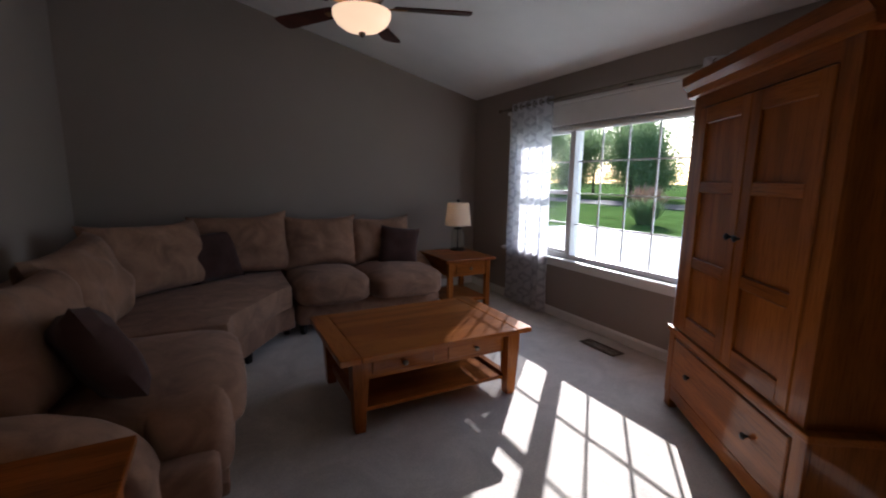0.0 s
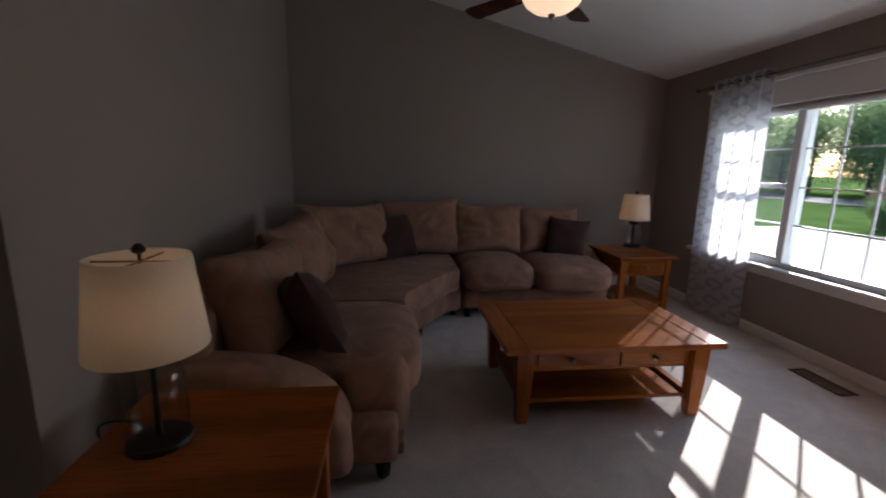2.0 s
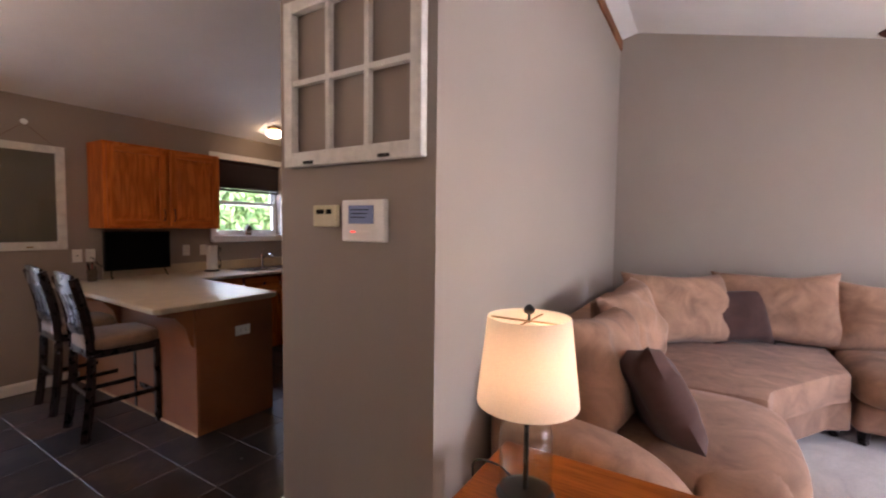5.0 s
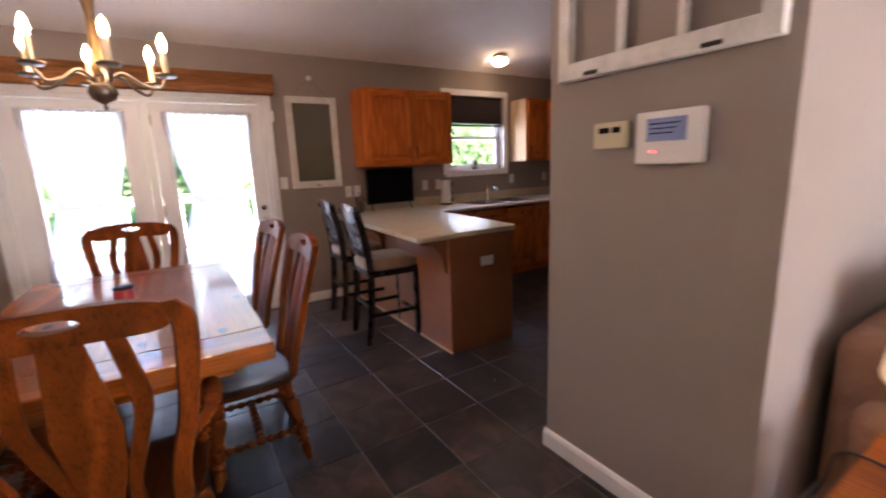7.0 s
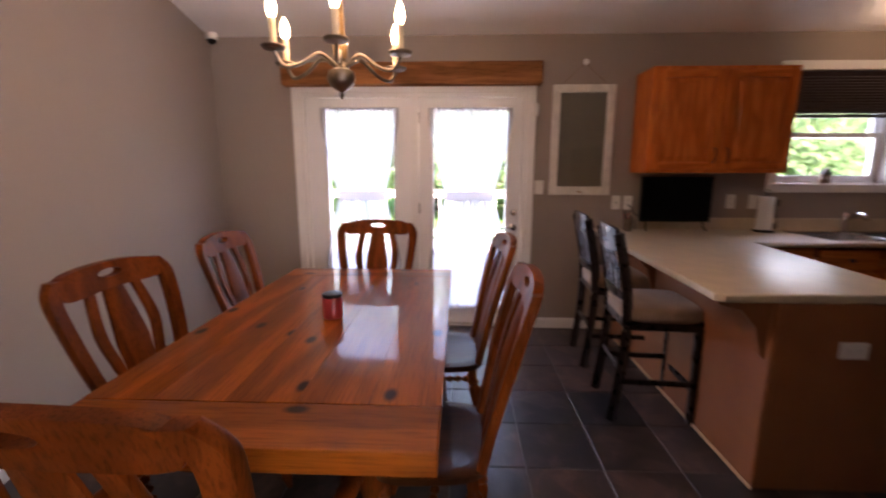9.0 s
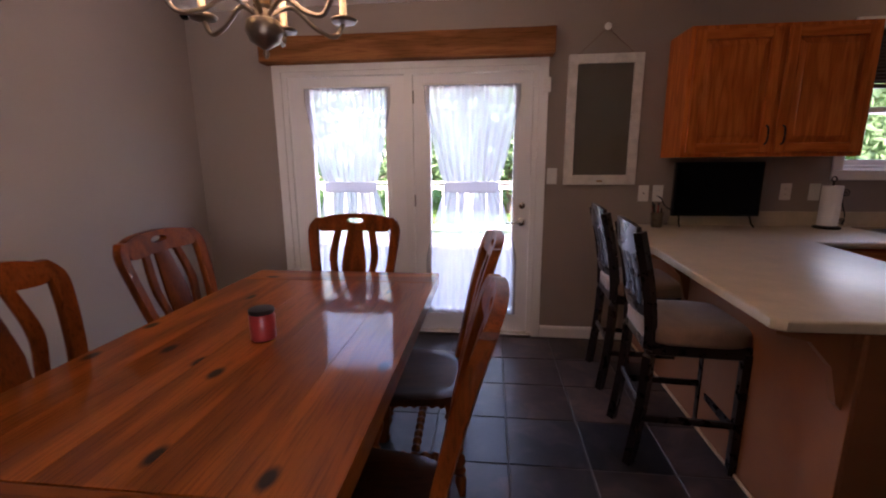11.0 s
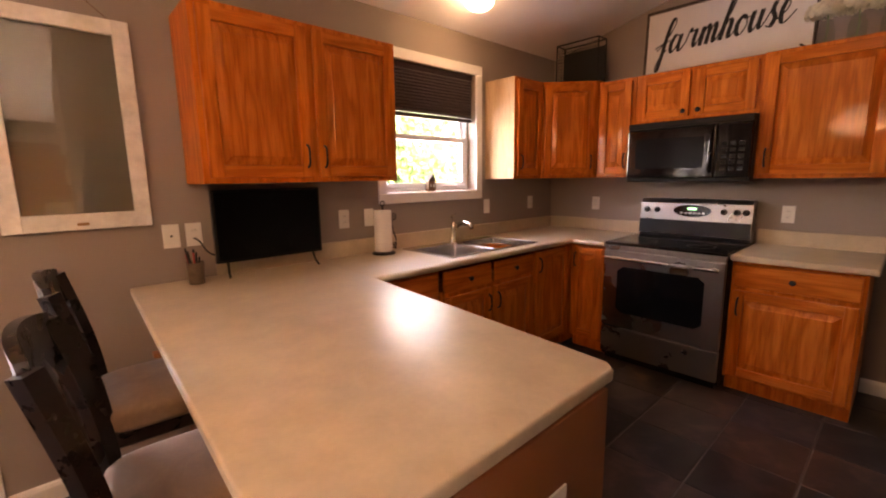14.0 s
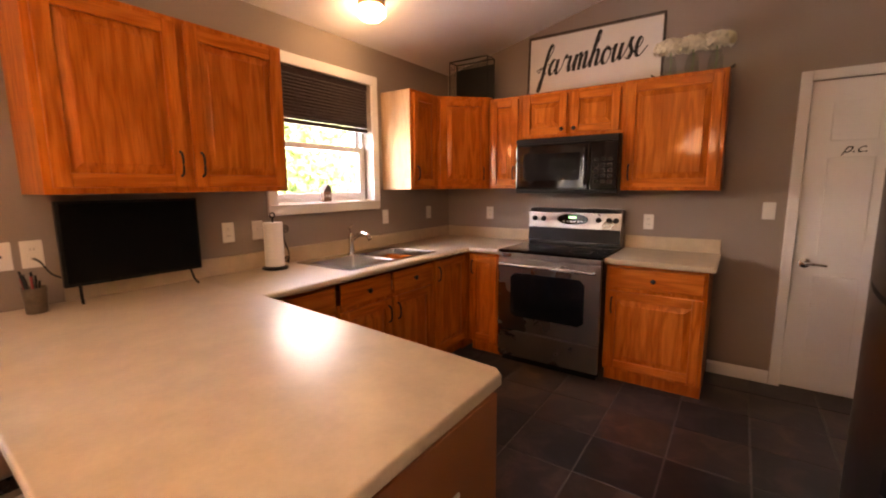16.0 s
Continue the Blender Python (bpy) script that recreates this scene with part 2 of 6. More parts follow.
SOFA = fabric("tan_microfibre", (0.295, 0.160, 0.098), 0.95, 0.34, 5.0, 420.0, 0.06)
PILLOW = fabric("brown_pillow_cloth", (0.060, 0.024, 0.018), scale=7, sheen=0.06)
SEATCL = fabric("taupe_microsuede", (0.26, 0.165, 0.105), scale=8)
COUNTER = plain("beige_laminate", (0.58, 0.475, 0.33), 0.34, var=0.09, scale=9, bump=0.02, grain=60, spec=0.4)
STEEL = plain("brushed_stainless", (0.44, 0.43, 0.42), 0.28, 1.0, var=0.08, scale=3, bump=0.05)
SINK = plain("satin_sink_steel", (0.5, 0.5, 0.5), 0.22, 1.0, var=0.1, scale=6)
CHROME = plain("nickel", (0.62, 0.6, 0.57), 0.16, 1.0, var=0.05)
PEWTER = plain("antique_pewter", (0.20, 0.16, 0.12), 0.35, 0.9, var=0.25, scale=25)
IRON = plain("black_iron", (0.012, 0.011, 0.01), 0.5, 0.3, var=0.3, scale=30)
BLACKG = plain("black_gloss", (0.004, 0.004, 0.0045), 0.08, var=0.1, spec=0.35)
BLACKP = plain("black_plastic", (0.006, 0.006, 0.0065), 0.32, var=0.15, scale=20, bump=0.1, spec=0.25)
SCREEN = plain("dark_screen", (0.003, 0.003, 0.0035), 0.25, var=0.05, spec=0.12)
WHITEP = plain("white_plastic", (0.78, 0.76, 0.72), 0.35, var=0.03)
CREAMP = plain("cream_plastic", (0.62, 0.55, 0.36), 0.4, var=0.04)
LCD = glowing("pale_blue_display", (0.13, 0.16, 0.27), 0.009)
REDLED = glowing("red_indicator", (1.0, 0.08, 0.05), 0.15)
GREENLED = glowing("green_clock_digits", (0.2, 0.9, 0.35), 0.1)
OLDPAINT = plain("chipped_white_paint", (0.70, 0.68, 0.63), 0.6, var=0.14, scale=14, bump=0.5, grain=45, dist=0.003)
PANE = clear_glass("window_pane")
JARG = clear_glass("jar_glass", (0.88, 0.92, 0.90))
OLDPANE = clear_glass("old_pane", (0.86, 0.88, 0.85))
SHEERW = sheer("white_sheer", (0.64, 0.64, 0.68), 0.38)
LATTICE = sheer("white_lattice_curtain", (0.82, 0.82, 0.85), 0.22, (0.58, 0.58, 0.62))
TIEBACK = sheer("gathered_sheer_band", (0.62, 0.62, 0.65), 0.28)
BLIND = fabric("plum_brown_cellular_shade", (0.028, 0.010, 0.012), 0.9, 0.12)
ROMAN = fabric("off_white_roller_shade", (0.70, 0.68, 0.63), 0.9, 0.05)
LAMPSH = sheer("linen_lamp_shade", (0.84, 0.77, 0.67), 0.0)
LAMPBULB = glowing("shaded_bulb", (1.0, 0.70, 0.42), 1.5)
BULB = glowing("candle_bulb", (1.0, 0.70, 0.34), 2.8)
BOWL = glowing("frosted_bowl_glass", (1.0, 0.68, 0.40), 0.36)
GLOBE = glowing("frosted_ceiling_glass", (1.0, 0.74, 0.42), 0.45)
CANDLE = plain("ivory_candle_sleeve", (0.78, 0.62, 0.40), 0.6, var=0.1, scale=30)
RED = plain("red_wax", (0.36, 0.035, 0.03), 0.3, var=0.2, scale=20)
PAPER = plain("white_paper_towel", (0.8, 0.79, 0.77), 0.95, var=0.03, bump=0.5, grain=130)
SIGNW = plain("white_sign_board", (0.78, 0.76, 0.72), 0.6, var=0.03)
INK = plain("black_ink", (0.01, 0.01, 0.01), 0.6, var=0.05)
PETAL = plain("ivory_petals", (0.78, 0.72, 0.55), 0.9, var=0.15, scale=40)
LEAFG = sheer("green_leaf", (0.24, 0.34, 0.16), 0.0)
LEAFP = sheer("pale_spring_leaf", (0.16, 0.24, 0.11), 0.0)
GRASSP = plain("tawny_plumes", (0.42, 0.28, 0.2), 0.9, var=0.25)
BARK = plain("grey_bark", (0.09, 0.07, 0.055), 0.9, var=0.4, scale=14, bump=0.8, grain=40, dist=0.01)
LAWN = plain("lawn", (0.085, 0.15, 0.04), 1.0, var=0.35, scale=0.9, bump=0.8, grain=60, dist=0.02, spec=0.0)
CONC = plain("pale_concrete", (0.52, 0.50, 0.46), 0.85, var=0.1, scale=1.5, bump=0.4, grain=80)
ASPH = plain("asphalt", (0.055, 0.055, 0.055), 0.9, var=0.2, scale=2, bump=0.5, grain=90)
DECKW = plain("weathered_deck_boards", (0.34, 0.31, 0.28), 0.8, var=0.2, scale=5, bump=0.4, grain=50)
GROUT = plain("grey_grout", (0.125, 0.115, 0.105), 0.9, var=0.15, scale=30, bump=0.4, grain=200)
BRASS = plain("aged_brass", (0.35, 0.22, 0.10), 0.35, 1.0, var=0.2, scale=20)
VENTM = plain("brown_floor_register", (0.13, 0.095, 0.065), 0.5, 0.4, var=0.1)
RUBBER = plain("black_cord", (0.01, 0.01, 0.01), 0.6, var=0.1)
BROWNC = plain("brown_ceramic", (0.20, 0.11, 0.06), 0.5, var=0.4, scale=40)


def _tile_material():
    m, t, b = _nodes("slate_look_tile")
    vec = _coords(t)
    cloud = _noise(t, vec, 4.5, 6, 0.6, 0.6)
    info = t.nodes.new("ShaderNodeObjectInfo")
    base = _ramp(t, info.outputs["Random"], [(0.0, (0.020, 0.020, 0.022)), (0.35, (0.040, 0.036, 0.037)), (0.7, (0.064, 0.044, 0.036)), (1.0, (0.032, 0.034, 0.039))])
    col = _mix(t, base, _ramp(t, cloud, [(0.3, (0.5, 0.48, 0.5)), (0.5, (0.9, 0.86, 0.84)), (0.72, (2.4, 1.9, 1.65))]), 1.0, "MULTIPLY")
    t.links.new(col, b.inputs["Base Color"])
    rr = t.nodes.new("ShaderNodeMapRange")
    rr.inputs["To Min"].default_value, rr.inputs["To Max"].default_value = 0.22, 0.42
    t.links.new(cloud, rr.inputs["Value"])
    t.links.new(rr.outputs[0], b.inputs["Roughness"])
    b.inputs["Specular IOR Level"].default_value = 0.34
    _bump(t, b, _noise(t, vec, 22, 5), 0.35, 0.002)
    return m


TILE = _tile_material()


# shaping helpers
def box(bm, x0, x1, y0, y1, z0, z1, bev=0.0, seg=1):
    m = Matrix.Translation(((x0 + x1) / 2, (y0 + y1) / 2, (z0 + z1) / 2)) @ Matrix.Diagonal((x1 - x0, y1 - y0, z1 - z0, 1))
    r = bmesh.ops.create_cube(bm, size=1, matrix=m)
    if bev:
        edges = list({e for v in r["verts"] for e in v.link_edges})
        bmesh.ops.bevel(bm, geom=edges, offset=bev, segments=seg, profile=0.6, affect="EDGES")
    return bm


def block(x0, x1, y0, y1, z0, z1, bev=0.0, seg=1):
    return box(bmesh.new(), x0, x1, y0, y1, z0, z1, bev, seg)


def part(name, bm, material, parent=None, label="", smooth=False, turn=None):
    bmesh.ops.recalc_face_normals(bm, faces=bm.faces)
    if turn is not None:
        bm.transform(turn)
    me = bpy.data.meshes.new(name)
    bm.to_mesh(me)
    bm.free()
    me.materials.append(material)
    if smooth:
        me.shade_smooth()
        me.set_sharp_from_angle(angle=radians(42))
    ob = new(name, me)
    if parent is not None:
        ob.parent = parent
    if label:
        ob["label"] = label
    return ob


def thing(name, m, label, category, group="", kind=""):
    ob = new(name)
    ob.matrix_basis = m
    return tagged(ob, label, category, group, kind)


def setting(ob, label="", category=""):
    return tagged(ob, label, category, kind="structure")


def prism(outline, axis, a, b, bev=0.0):
    """A 2D outline drawn out along an axis from a to b. Axis 0: (y, z), 1: (x, z), 2: (x, y)."""
    bm = bmesh.new()
    def at(p, h):
        v = list(p)
        v.insert(axis, h)
        return v
    lo, hi = ([bm.verts.new(at(p, h)) for p in outline] for h in (a, b))
    n = len(outline)
    bm.faces.new(lo[::-1])
    bm.faces.new(hi)
    for i in range(n):
        bm.faces.new((lo[i], lo[(i + 1) % n], hi[(i + 1) % n], hi[i]))
    if bev:
        bmesh.ops.recalc_face_normals(bm, faces=bm.faces)
        bmesh.ops.bevel(bm, geom=list(bm.edges), offset=bev, segments=2, profile=0.6, affect="EDGES", clamp_overlap=True)
    return bm


def lathe(profile, segs=24, bm=None, x=0.0, y=0.0, z=0.0):
    """Turns (radius, height) pairs round the z axis."""
    bm = bm or bmesh.new()
    rings = []
    for r, h in profile:
        rings.append([bm.verts.new((x + max(r, 1e-4) * math.cos(2 * math.pi * i / segs), y + max(r, 1e-4) * math.sin(2 * math.pi * i / segs), z + h)) for i in range(segs)])
    for p, q in zip(rings, rings[1:]):
        for i in range(segs):
            bm.faces.new((p[i], p[(i + 1) % segs], q[(i + 1) % segs], q[i]))
    bm.faces.new(rings[0][::-1])
    bm.faces.new(rings[-1])
    return bm


def sweep(points, radii, segs=8, bm=None, flat=1.0):
    """A tube along points; radii one number or one for each point."""
    bm = bm or bmesh.new()
    pts = [Vector(p) for p in points]
    if isinstance(radii, (int, float)):
        radii = [radii] * len(pts)
    rings = []
    for i, p in enumerate(pts):
        d = (pts[min(i + 1, len(pts) - 1)] - pts[max(i - 1, 0)]).normalized()
        side = d.cross(Vector((0, 0, 1)))
        side = Vector((1, 0, 0)) if side.length < 1e-3 else side.normalized()
        up = side.cross(d)
        rings.append([bm.verts.new(p + radii[i] * (math.cos(a) * side + flat * math.sin(a) * up)) for a in (2 * math.pi * k / segs for k in range(segs))])
    for p, q in zip(rings, rings[1:]):
        for k in range(segs):
            bm.faces.new((p[k], p[(k + 1) % segs], q[(k + 1) % segs], q[k]))
    bm.faces.new(rings[0][::-1])
    bm.faces.new(rings[-1])
    return bm


def curve_pts(keys, n=16):
    """A smooth run of points through the keys."""
    keys = [Vector(k) for k in keys]
    out = []
    for i in range(len(keys) - 1):
        p0, p1, p2, p3 = keys[max(i - 1, 0)], keys[i], keys[i + 1], keys[min(i + 2, len(keys) - 1)]
        for k in range(n):
            t = k / n
            out.append(0.5 * (2 * p1 + (p2 - p0) * t + (2 * p0 - 5 * p1 + 4 * p2 - p3) * t * t + (3 * p1 - p0 - 3 * p2 + p3) * t ** 3))
    return out + [keys[-1]]


def cushion(sx, sy, sz, power=4.0, n=9, puff=0.02, seed=0.0, wrinkle=0.0):
    """A stuffed block round the origin, with soft edges, a crown and creases."""
    bm = bmesh.new()
    bmesh.ops.create_cube(bm, size=2)
    bmesh.ops.subdivide_edges(bm, edges=list(bm.edges), cuts=n, use_grid_fill=True)
    for v in bm.verts:
        p = v.co.copy()
        k = (abs(p.x) ** power + abs(p.y) ** power + abs(p.z) ** power) ** (1 / power)
        q = p / k
        c = Vector((q.x * sx / 2, q.y * sy / 2, q.z * sz / 2))
        crown = puff * (1 - min(1, q.x * q.x)) * (1 - min(1, q.y * q.y)) * (1 if q.z > 0 else -0.6)
        c.z += crown
        if wrinkle:
            w = noise.noise(Vector((c.x * 5 + seed, c.y * 5, c.z * 5))) + 0.6 * noise.noise(Vector((c.x * 14, c.y * 3 + seed, c.z * 11)))
            c += q.normalized() * wrinkle * w
        v.co = c
    return bm


def throw(sx, sz, thick, seed, n=14):
    """A scatter cushion standing on edge in the xz plane: pinched corners and a full middle."""
    bm = bmesh.new()
    g = []
    for side in (1, -1):
        rows = []
        for i in range(n + 1):
            row = []
            for j in range(n + 1):
                u, v = 2 * i / n - 1, 2 * j / n - 1
                pull = 1 - 0.09 * (1 - u * u) * abs(v) ** 3 - 0.0
                pull2 = 1 - 0.09 * (1 - v * v) * abs(u) ** 3
                h = (max(0, 1 - u ** 4) * max(0, 1 - v ** 4)) ** 0.5
                w = noise.noise(Vector((u * 2 + seed, v * 2, side)))
                row.append(bm.verts.new((u * sx / 2 * pull2, side * thick / 2 * h * (1 + 0.25 * w), v * sz / 2 * pull)))
            rows.append(row)
        for i in range(n):
            for j in range(n):
                bm.faces.new((rows[i][j], rows[i + 1][j], rows[i + 1][j + 1], rows[i][j + 1]))
    bmesh.ops.remove_doubles(bm, verts=bm.verts, dist=0.0008)
    return bm


# the plan, metres: x east, y north
W, E, S, N, NL = -5.2, 3.05, -1.05, 5.6, 5.75
EAVE, SLOPE, RIDGE = 2.46, 0.245, -1.075
LIV = -1.245       # living room's west wall
STUBX, STUBY = -2.11, 2.12


def roof(x):
    return EAVE + SLOPE * ((x - W) if x < RIDGE else (E - x))


def wall_with_openings(name, axis, a, b, u0, u1, z0, z1, holes, material, label):
    """An upright wall with its thickness from a to b across the axis and openings (u0, u1, z0, z1) cut through."""
    bm = bmesh.new()
    us = sorted({u0, u1, *[h[0] for h in holes], *[h[1] for h in holes]})
    for p, q in zip(us, us[1:]):
        cuts = sorted([(h[2], h[3]) for h in holes if h[0] <= p and h[1] >= q])
        low = z0
        for c0, c1 in cuts + [(z1, z1)]:
            if c0 - low > 1e-4:
                if axis == 0:
                    box(bm, a, b, p, q, low, c0)
                else:
                    box(bm, p, q, a, b, low, c0)
            low = c1
    return setting(part(name, bm, material), label, "wall")


FRONT = (1.50, 4.88, 0.64, 1.97)      # front window opening: y0 y1 z0 z1
PATIO = (-0.33, 1.57, 0.0, 2.02)
SINKW = (3.62, 4.50, 1.285, 2.175)
PANTRY = (-2.43, -1.67, 2.035)

wall_with_openings("wall_west", 0, W - 0.16, W, S, N, 0, EAVE, [PATIO, SINKW], WALL, "greige painted wall with patio doors and a sink window")
wall_with_openings("wall_east", 0, E, E + 0.16, S, NL, 0, EAVE, [FRONT], WALL, "greige painted wall with the wide front window")


def gable(name, y0, y1, x0, x1, z0, label):
    xs = [x0] + ([RIDGE] if x0 < RIDGE < x1 else []) + [x1]
    setting(part(name, prism([(x0, z0), (x1, z0)] + [(x, roof(x)) for x in reversed(xs)], 1, y0, y1), WALL), label, "wall")


bm = prism([(W - .16, 0), (PANTRY[0], 0), (PANTRY[0], PANTRY[2]), (PANTRY[1], PANTRY[2]), (PANTRY[1], 0), (LIV - 0.12, 0), (LIV - 0.12, roof(LIV - 0.12)), (W - .16, roof(W) - .04)], 1, N, N + 0.14)
setting(part("wall_north_kitchen", bm, WALL), "greige painted kitchen wall with a white door", "wall")
gable("wall_north_living", NL, NL + 0.14, LIV - 0.12, E + 0.16, 0, "greige painted gable wall behind the sofa")
gable("wall_south", S - 0.14, S, W - .16, E + 0.16, 0, "greige painted gable wall of the dining room")
bm = prism([(LIV - 0.12, 0), (LIV, 0), (LIV, roof(LIV)), (LIV - 0.12, roof(LIV - 0.12))], 1, STUBY, NL)
setting(part("wall_living_west", bm, WALL), "greige painted wall between living room and kitchen", "wall")
bm = prism([(STUBX, 0), (LIV - 0.12, 0), (LIV - 0.12, roof(LIV - 0.12)), (STUBX, roof(STUBX))], 1, STUBY, STUBY + 0.12)
setting(part("wall_stub", bm, WALL), "greige wall end that carries thermostat and old sash", "wall")

# Added unseen panel: keeps outdoor light from leaking in under the white door.
setting(part("wall_pantry_back", block(PANTRY[0] - .05, PANTRY[1] + .05, N + .141, N + .2, -.1, PANTRY[2] + .05), WALL), "added unseen panel that stops light leaking under the white door", "wall")
for name, x0, x1 in (("ceiling_west", W - .16, RIDGE), ("ceiling_east", RIDGE, E + .16)):
    o = [(x0, roof(x0) if x0 > W else EAVE - .039), (x1, roof(x1) if x1 < E else EAVE - .039)]
    o += [(p, q + 0.12) for p, q in reversed(o)]
    setting(part(name, prism(o, 1, S - 0.14, NL + 0.14), CEIL), "white textured sloping ceiling", "ceiling")
setting(part("ridge_trim", block(LIV + 0.002, LIV + 0.022, STUBY, NL - 0.001, roof(LIV) - 0.11, roof(LIV) - 0.01, 0.003), RIDGEW), "red-brown stained board along the ridge", "trim")
setting(part("floor", block(W, LIV, S, NL, -0.12, -0.0035), GROUT), "grey grout bed of the tiled floor", "floor")
setting(part("subfloor", block(LIV, E, S, NL, -0.12, -0.014), GROUT), "plain bed under the living room carpet", "floor")
CARPETX = LIV
bm = bmesh.new()
bmesh.ops.create_grid(bm, x_segments=60, y_segments=90, size=0.5, matrix=Matrix.Translation(((CARPETX + E) / 2, (S + NL) / 2, 0)) @ Matrix.Diagonal((E - CARPETX, NL - S, 1, 1)))
for v in bm.verts:
    v.co.z = 0.003 * noise.noise(v.co * 3) - 0.003
setting(part("carpet", bm, CARPET, smooth=True), "pale beige cut-pile carpet of the living room", "carpet")


def baseboard(x0, y0, x1, y1, side):
    """A white skirting from one point to the other, on the left (1) or right (-1) of that way."""
    d = Vector((x1 - x0, y1 - y0, 0))
    out = Vector((-d.y, d.x, 0)).normalized() * side
    prof = [(0, 0), (0.014, 0), (0.014, 0.07), (0.008, 0.085), (0, 0.092)]
    bm = bmesh.new()
    ends = []
    for p in (Vector((x0, y0, 0)), Vector((x1, y1, 0))):
        ends.append([bm.verts.new(p + out * o + Vector((0, 0, h))) for o, h in prof])
    for i in range(len(prof)):
        j = (i + 1) % len(prof)
        bm.faces.new((ends[0][i], ends[0][j], ends[1][j], ends[1][i]))
    bm.faces.new(ends[0])
    bm.faces.new(ends[1][::-1])
    setting(part("baseboard", bm, TRIM), "white painted skirting board", "baseboard")


baseboard(W, S, W, -0.40, -1)
baseboard(W, 1.64, W, 2.33, -1)
baseboard(W + .014, S, E, S, 1)
baseboard(E, S, E, NL, 1)
baseboard(LIV, NL, E - .014, NL, -1)
baseboard(LIV, STUBY, LIV, NL - .014, -1)
baseboard(STUBX - .014, STUBY, LIV + .014, STUBY, -1)
baseboard(STUBX, STUBY, STUBX, STUBY + .12, 1)
baseboard(-2.865, N, -2.495, N, -1)


# openings: front window, patio doors, sink window, white panelled door
def bars(bm, f0, f1, us, zs, u0, u1, z0, z1, w):
    """Glazing bars in the plane x = f0..f1 at the given places."""
    for u in us:
        box(bm, f0, f1, u - w / 2, u + w / 2, z0, z1)
    for z in zs:
        box(bm, f0 + .001, f1 - .001, u0, u1, z - w / 2, z + w / 2)
    return bm


def ring(bm, x0, x1, y0, y1, z0, z1, w, bev=0.003):
    """A rectangular frame of members w wide in the plane of y and z."""
    box(bm, x0, x1, y0, y1, z0, z0 + w, bev)
    box(bm, x0, x1, y0, y1, z1 - w, z1, bev)
    box(bm, x0 + .0005, x1 - .0005, y0, y0 + w, z0 + w * .98, z1 - w * .98, bev)
    box(bm, x0 + .0005, x1 - .0005, y1 - w, y1, z0 + w * .98, z1 - w * .98, bev)
    return bm


y0, y1, z0, z1 = FRONT
win = thing("window_1", Matrix(), "wide white front window with a gridded middle pane", "window", kind="structure")
part("window_frame", ring(bmesh.new(), E + .02, E + .12, y0, y1, z0, z1, 0.045), TRIM, win)
bm = bmesh.new()
box(bm, E - .018, E - .001, y0 - .08, y1 + .08, z1, z1 + .20, .004)
box(bm, E - .045, E - .001, y0 - .10, y1 + .10, z1 + .20, z1 + .235, .006)
box(bm, E - .016, E - .001, y0 - .08, y0, z0, z1, .004)
box(bm, E - .016, E - .001, y1, y1 + .08, z0, z1, .004)
part("casing", bm, TRIM, win)
part("window_sill", block(E - .07, E + .02, y0 - .1, y1 + .1, z0 - .035, z0, .006), TRIM, win)
part("apron", block(E - .016, E - .001, y0 - .08, y1 + .08, z0 - .10, z0 - .036, .003), TRIM, win)
for m in (2.43, 3.96):
    part("mullion", block(E + .015, E + .125, m - .035, m + .035, z0 + .04, z1 - .04, .004), TRIM, win)
for a, b, cols, sash in ((y0 + .045, 2.395, 2, True), (2.465, 3.925, 5, False), (3.995, y1 - .045, 2, True)):
    step = (b - a) / cols
    rows = [z0 + .045 + (z1 - z0 - .09) * k / 4 for k in range(1, 4)]
    part("grille", bars(bmesh.new(), E + .066, E + .078, [a + step * k for k in range(1, cols)], rows, a, b, z0 + .04, z1 - .04, .013), TRIM, win)
    if sash:
        part("sash_frame", ring(bmesh.new(), E + .05, E + .09, a, b, z0 + .045, z1 - .045, 0.03), TRIM, win)
        part("meeting_rail", block(E + .045, E + .095, a, b, 1.29, 1.33, .003), TRIM, win)
    p = part("pane", block(E + .070, E + .074, a, b, z0 + .045, z1 - .045), PANE, win)
    p.visible_shadow = False
setting(part("roller_shade", lathe([(.03, 0), (.03, y1 - y0 - .1)], 16, None), ROMAN, turn=Matrix.Translation((E + .03, y1 - .05, z1 - .035)) @ Matrix.Rotation(radians(90), 4, "X")), "off-white roller shade wound up in the window head", "shade")


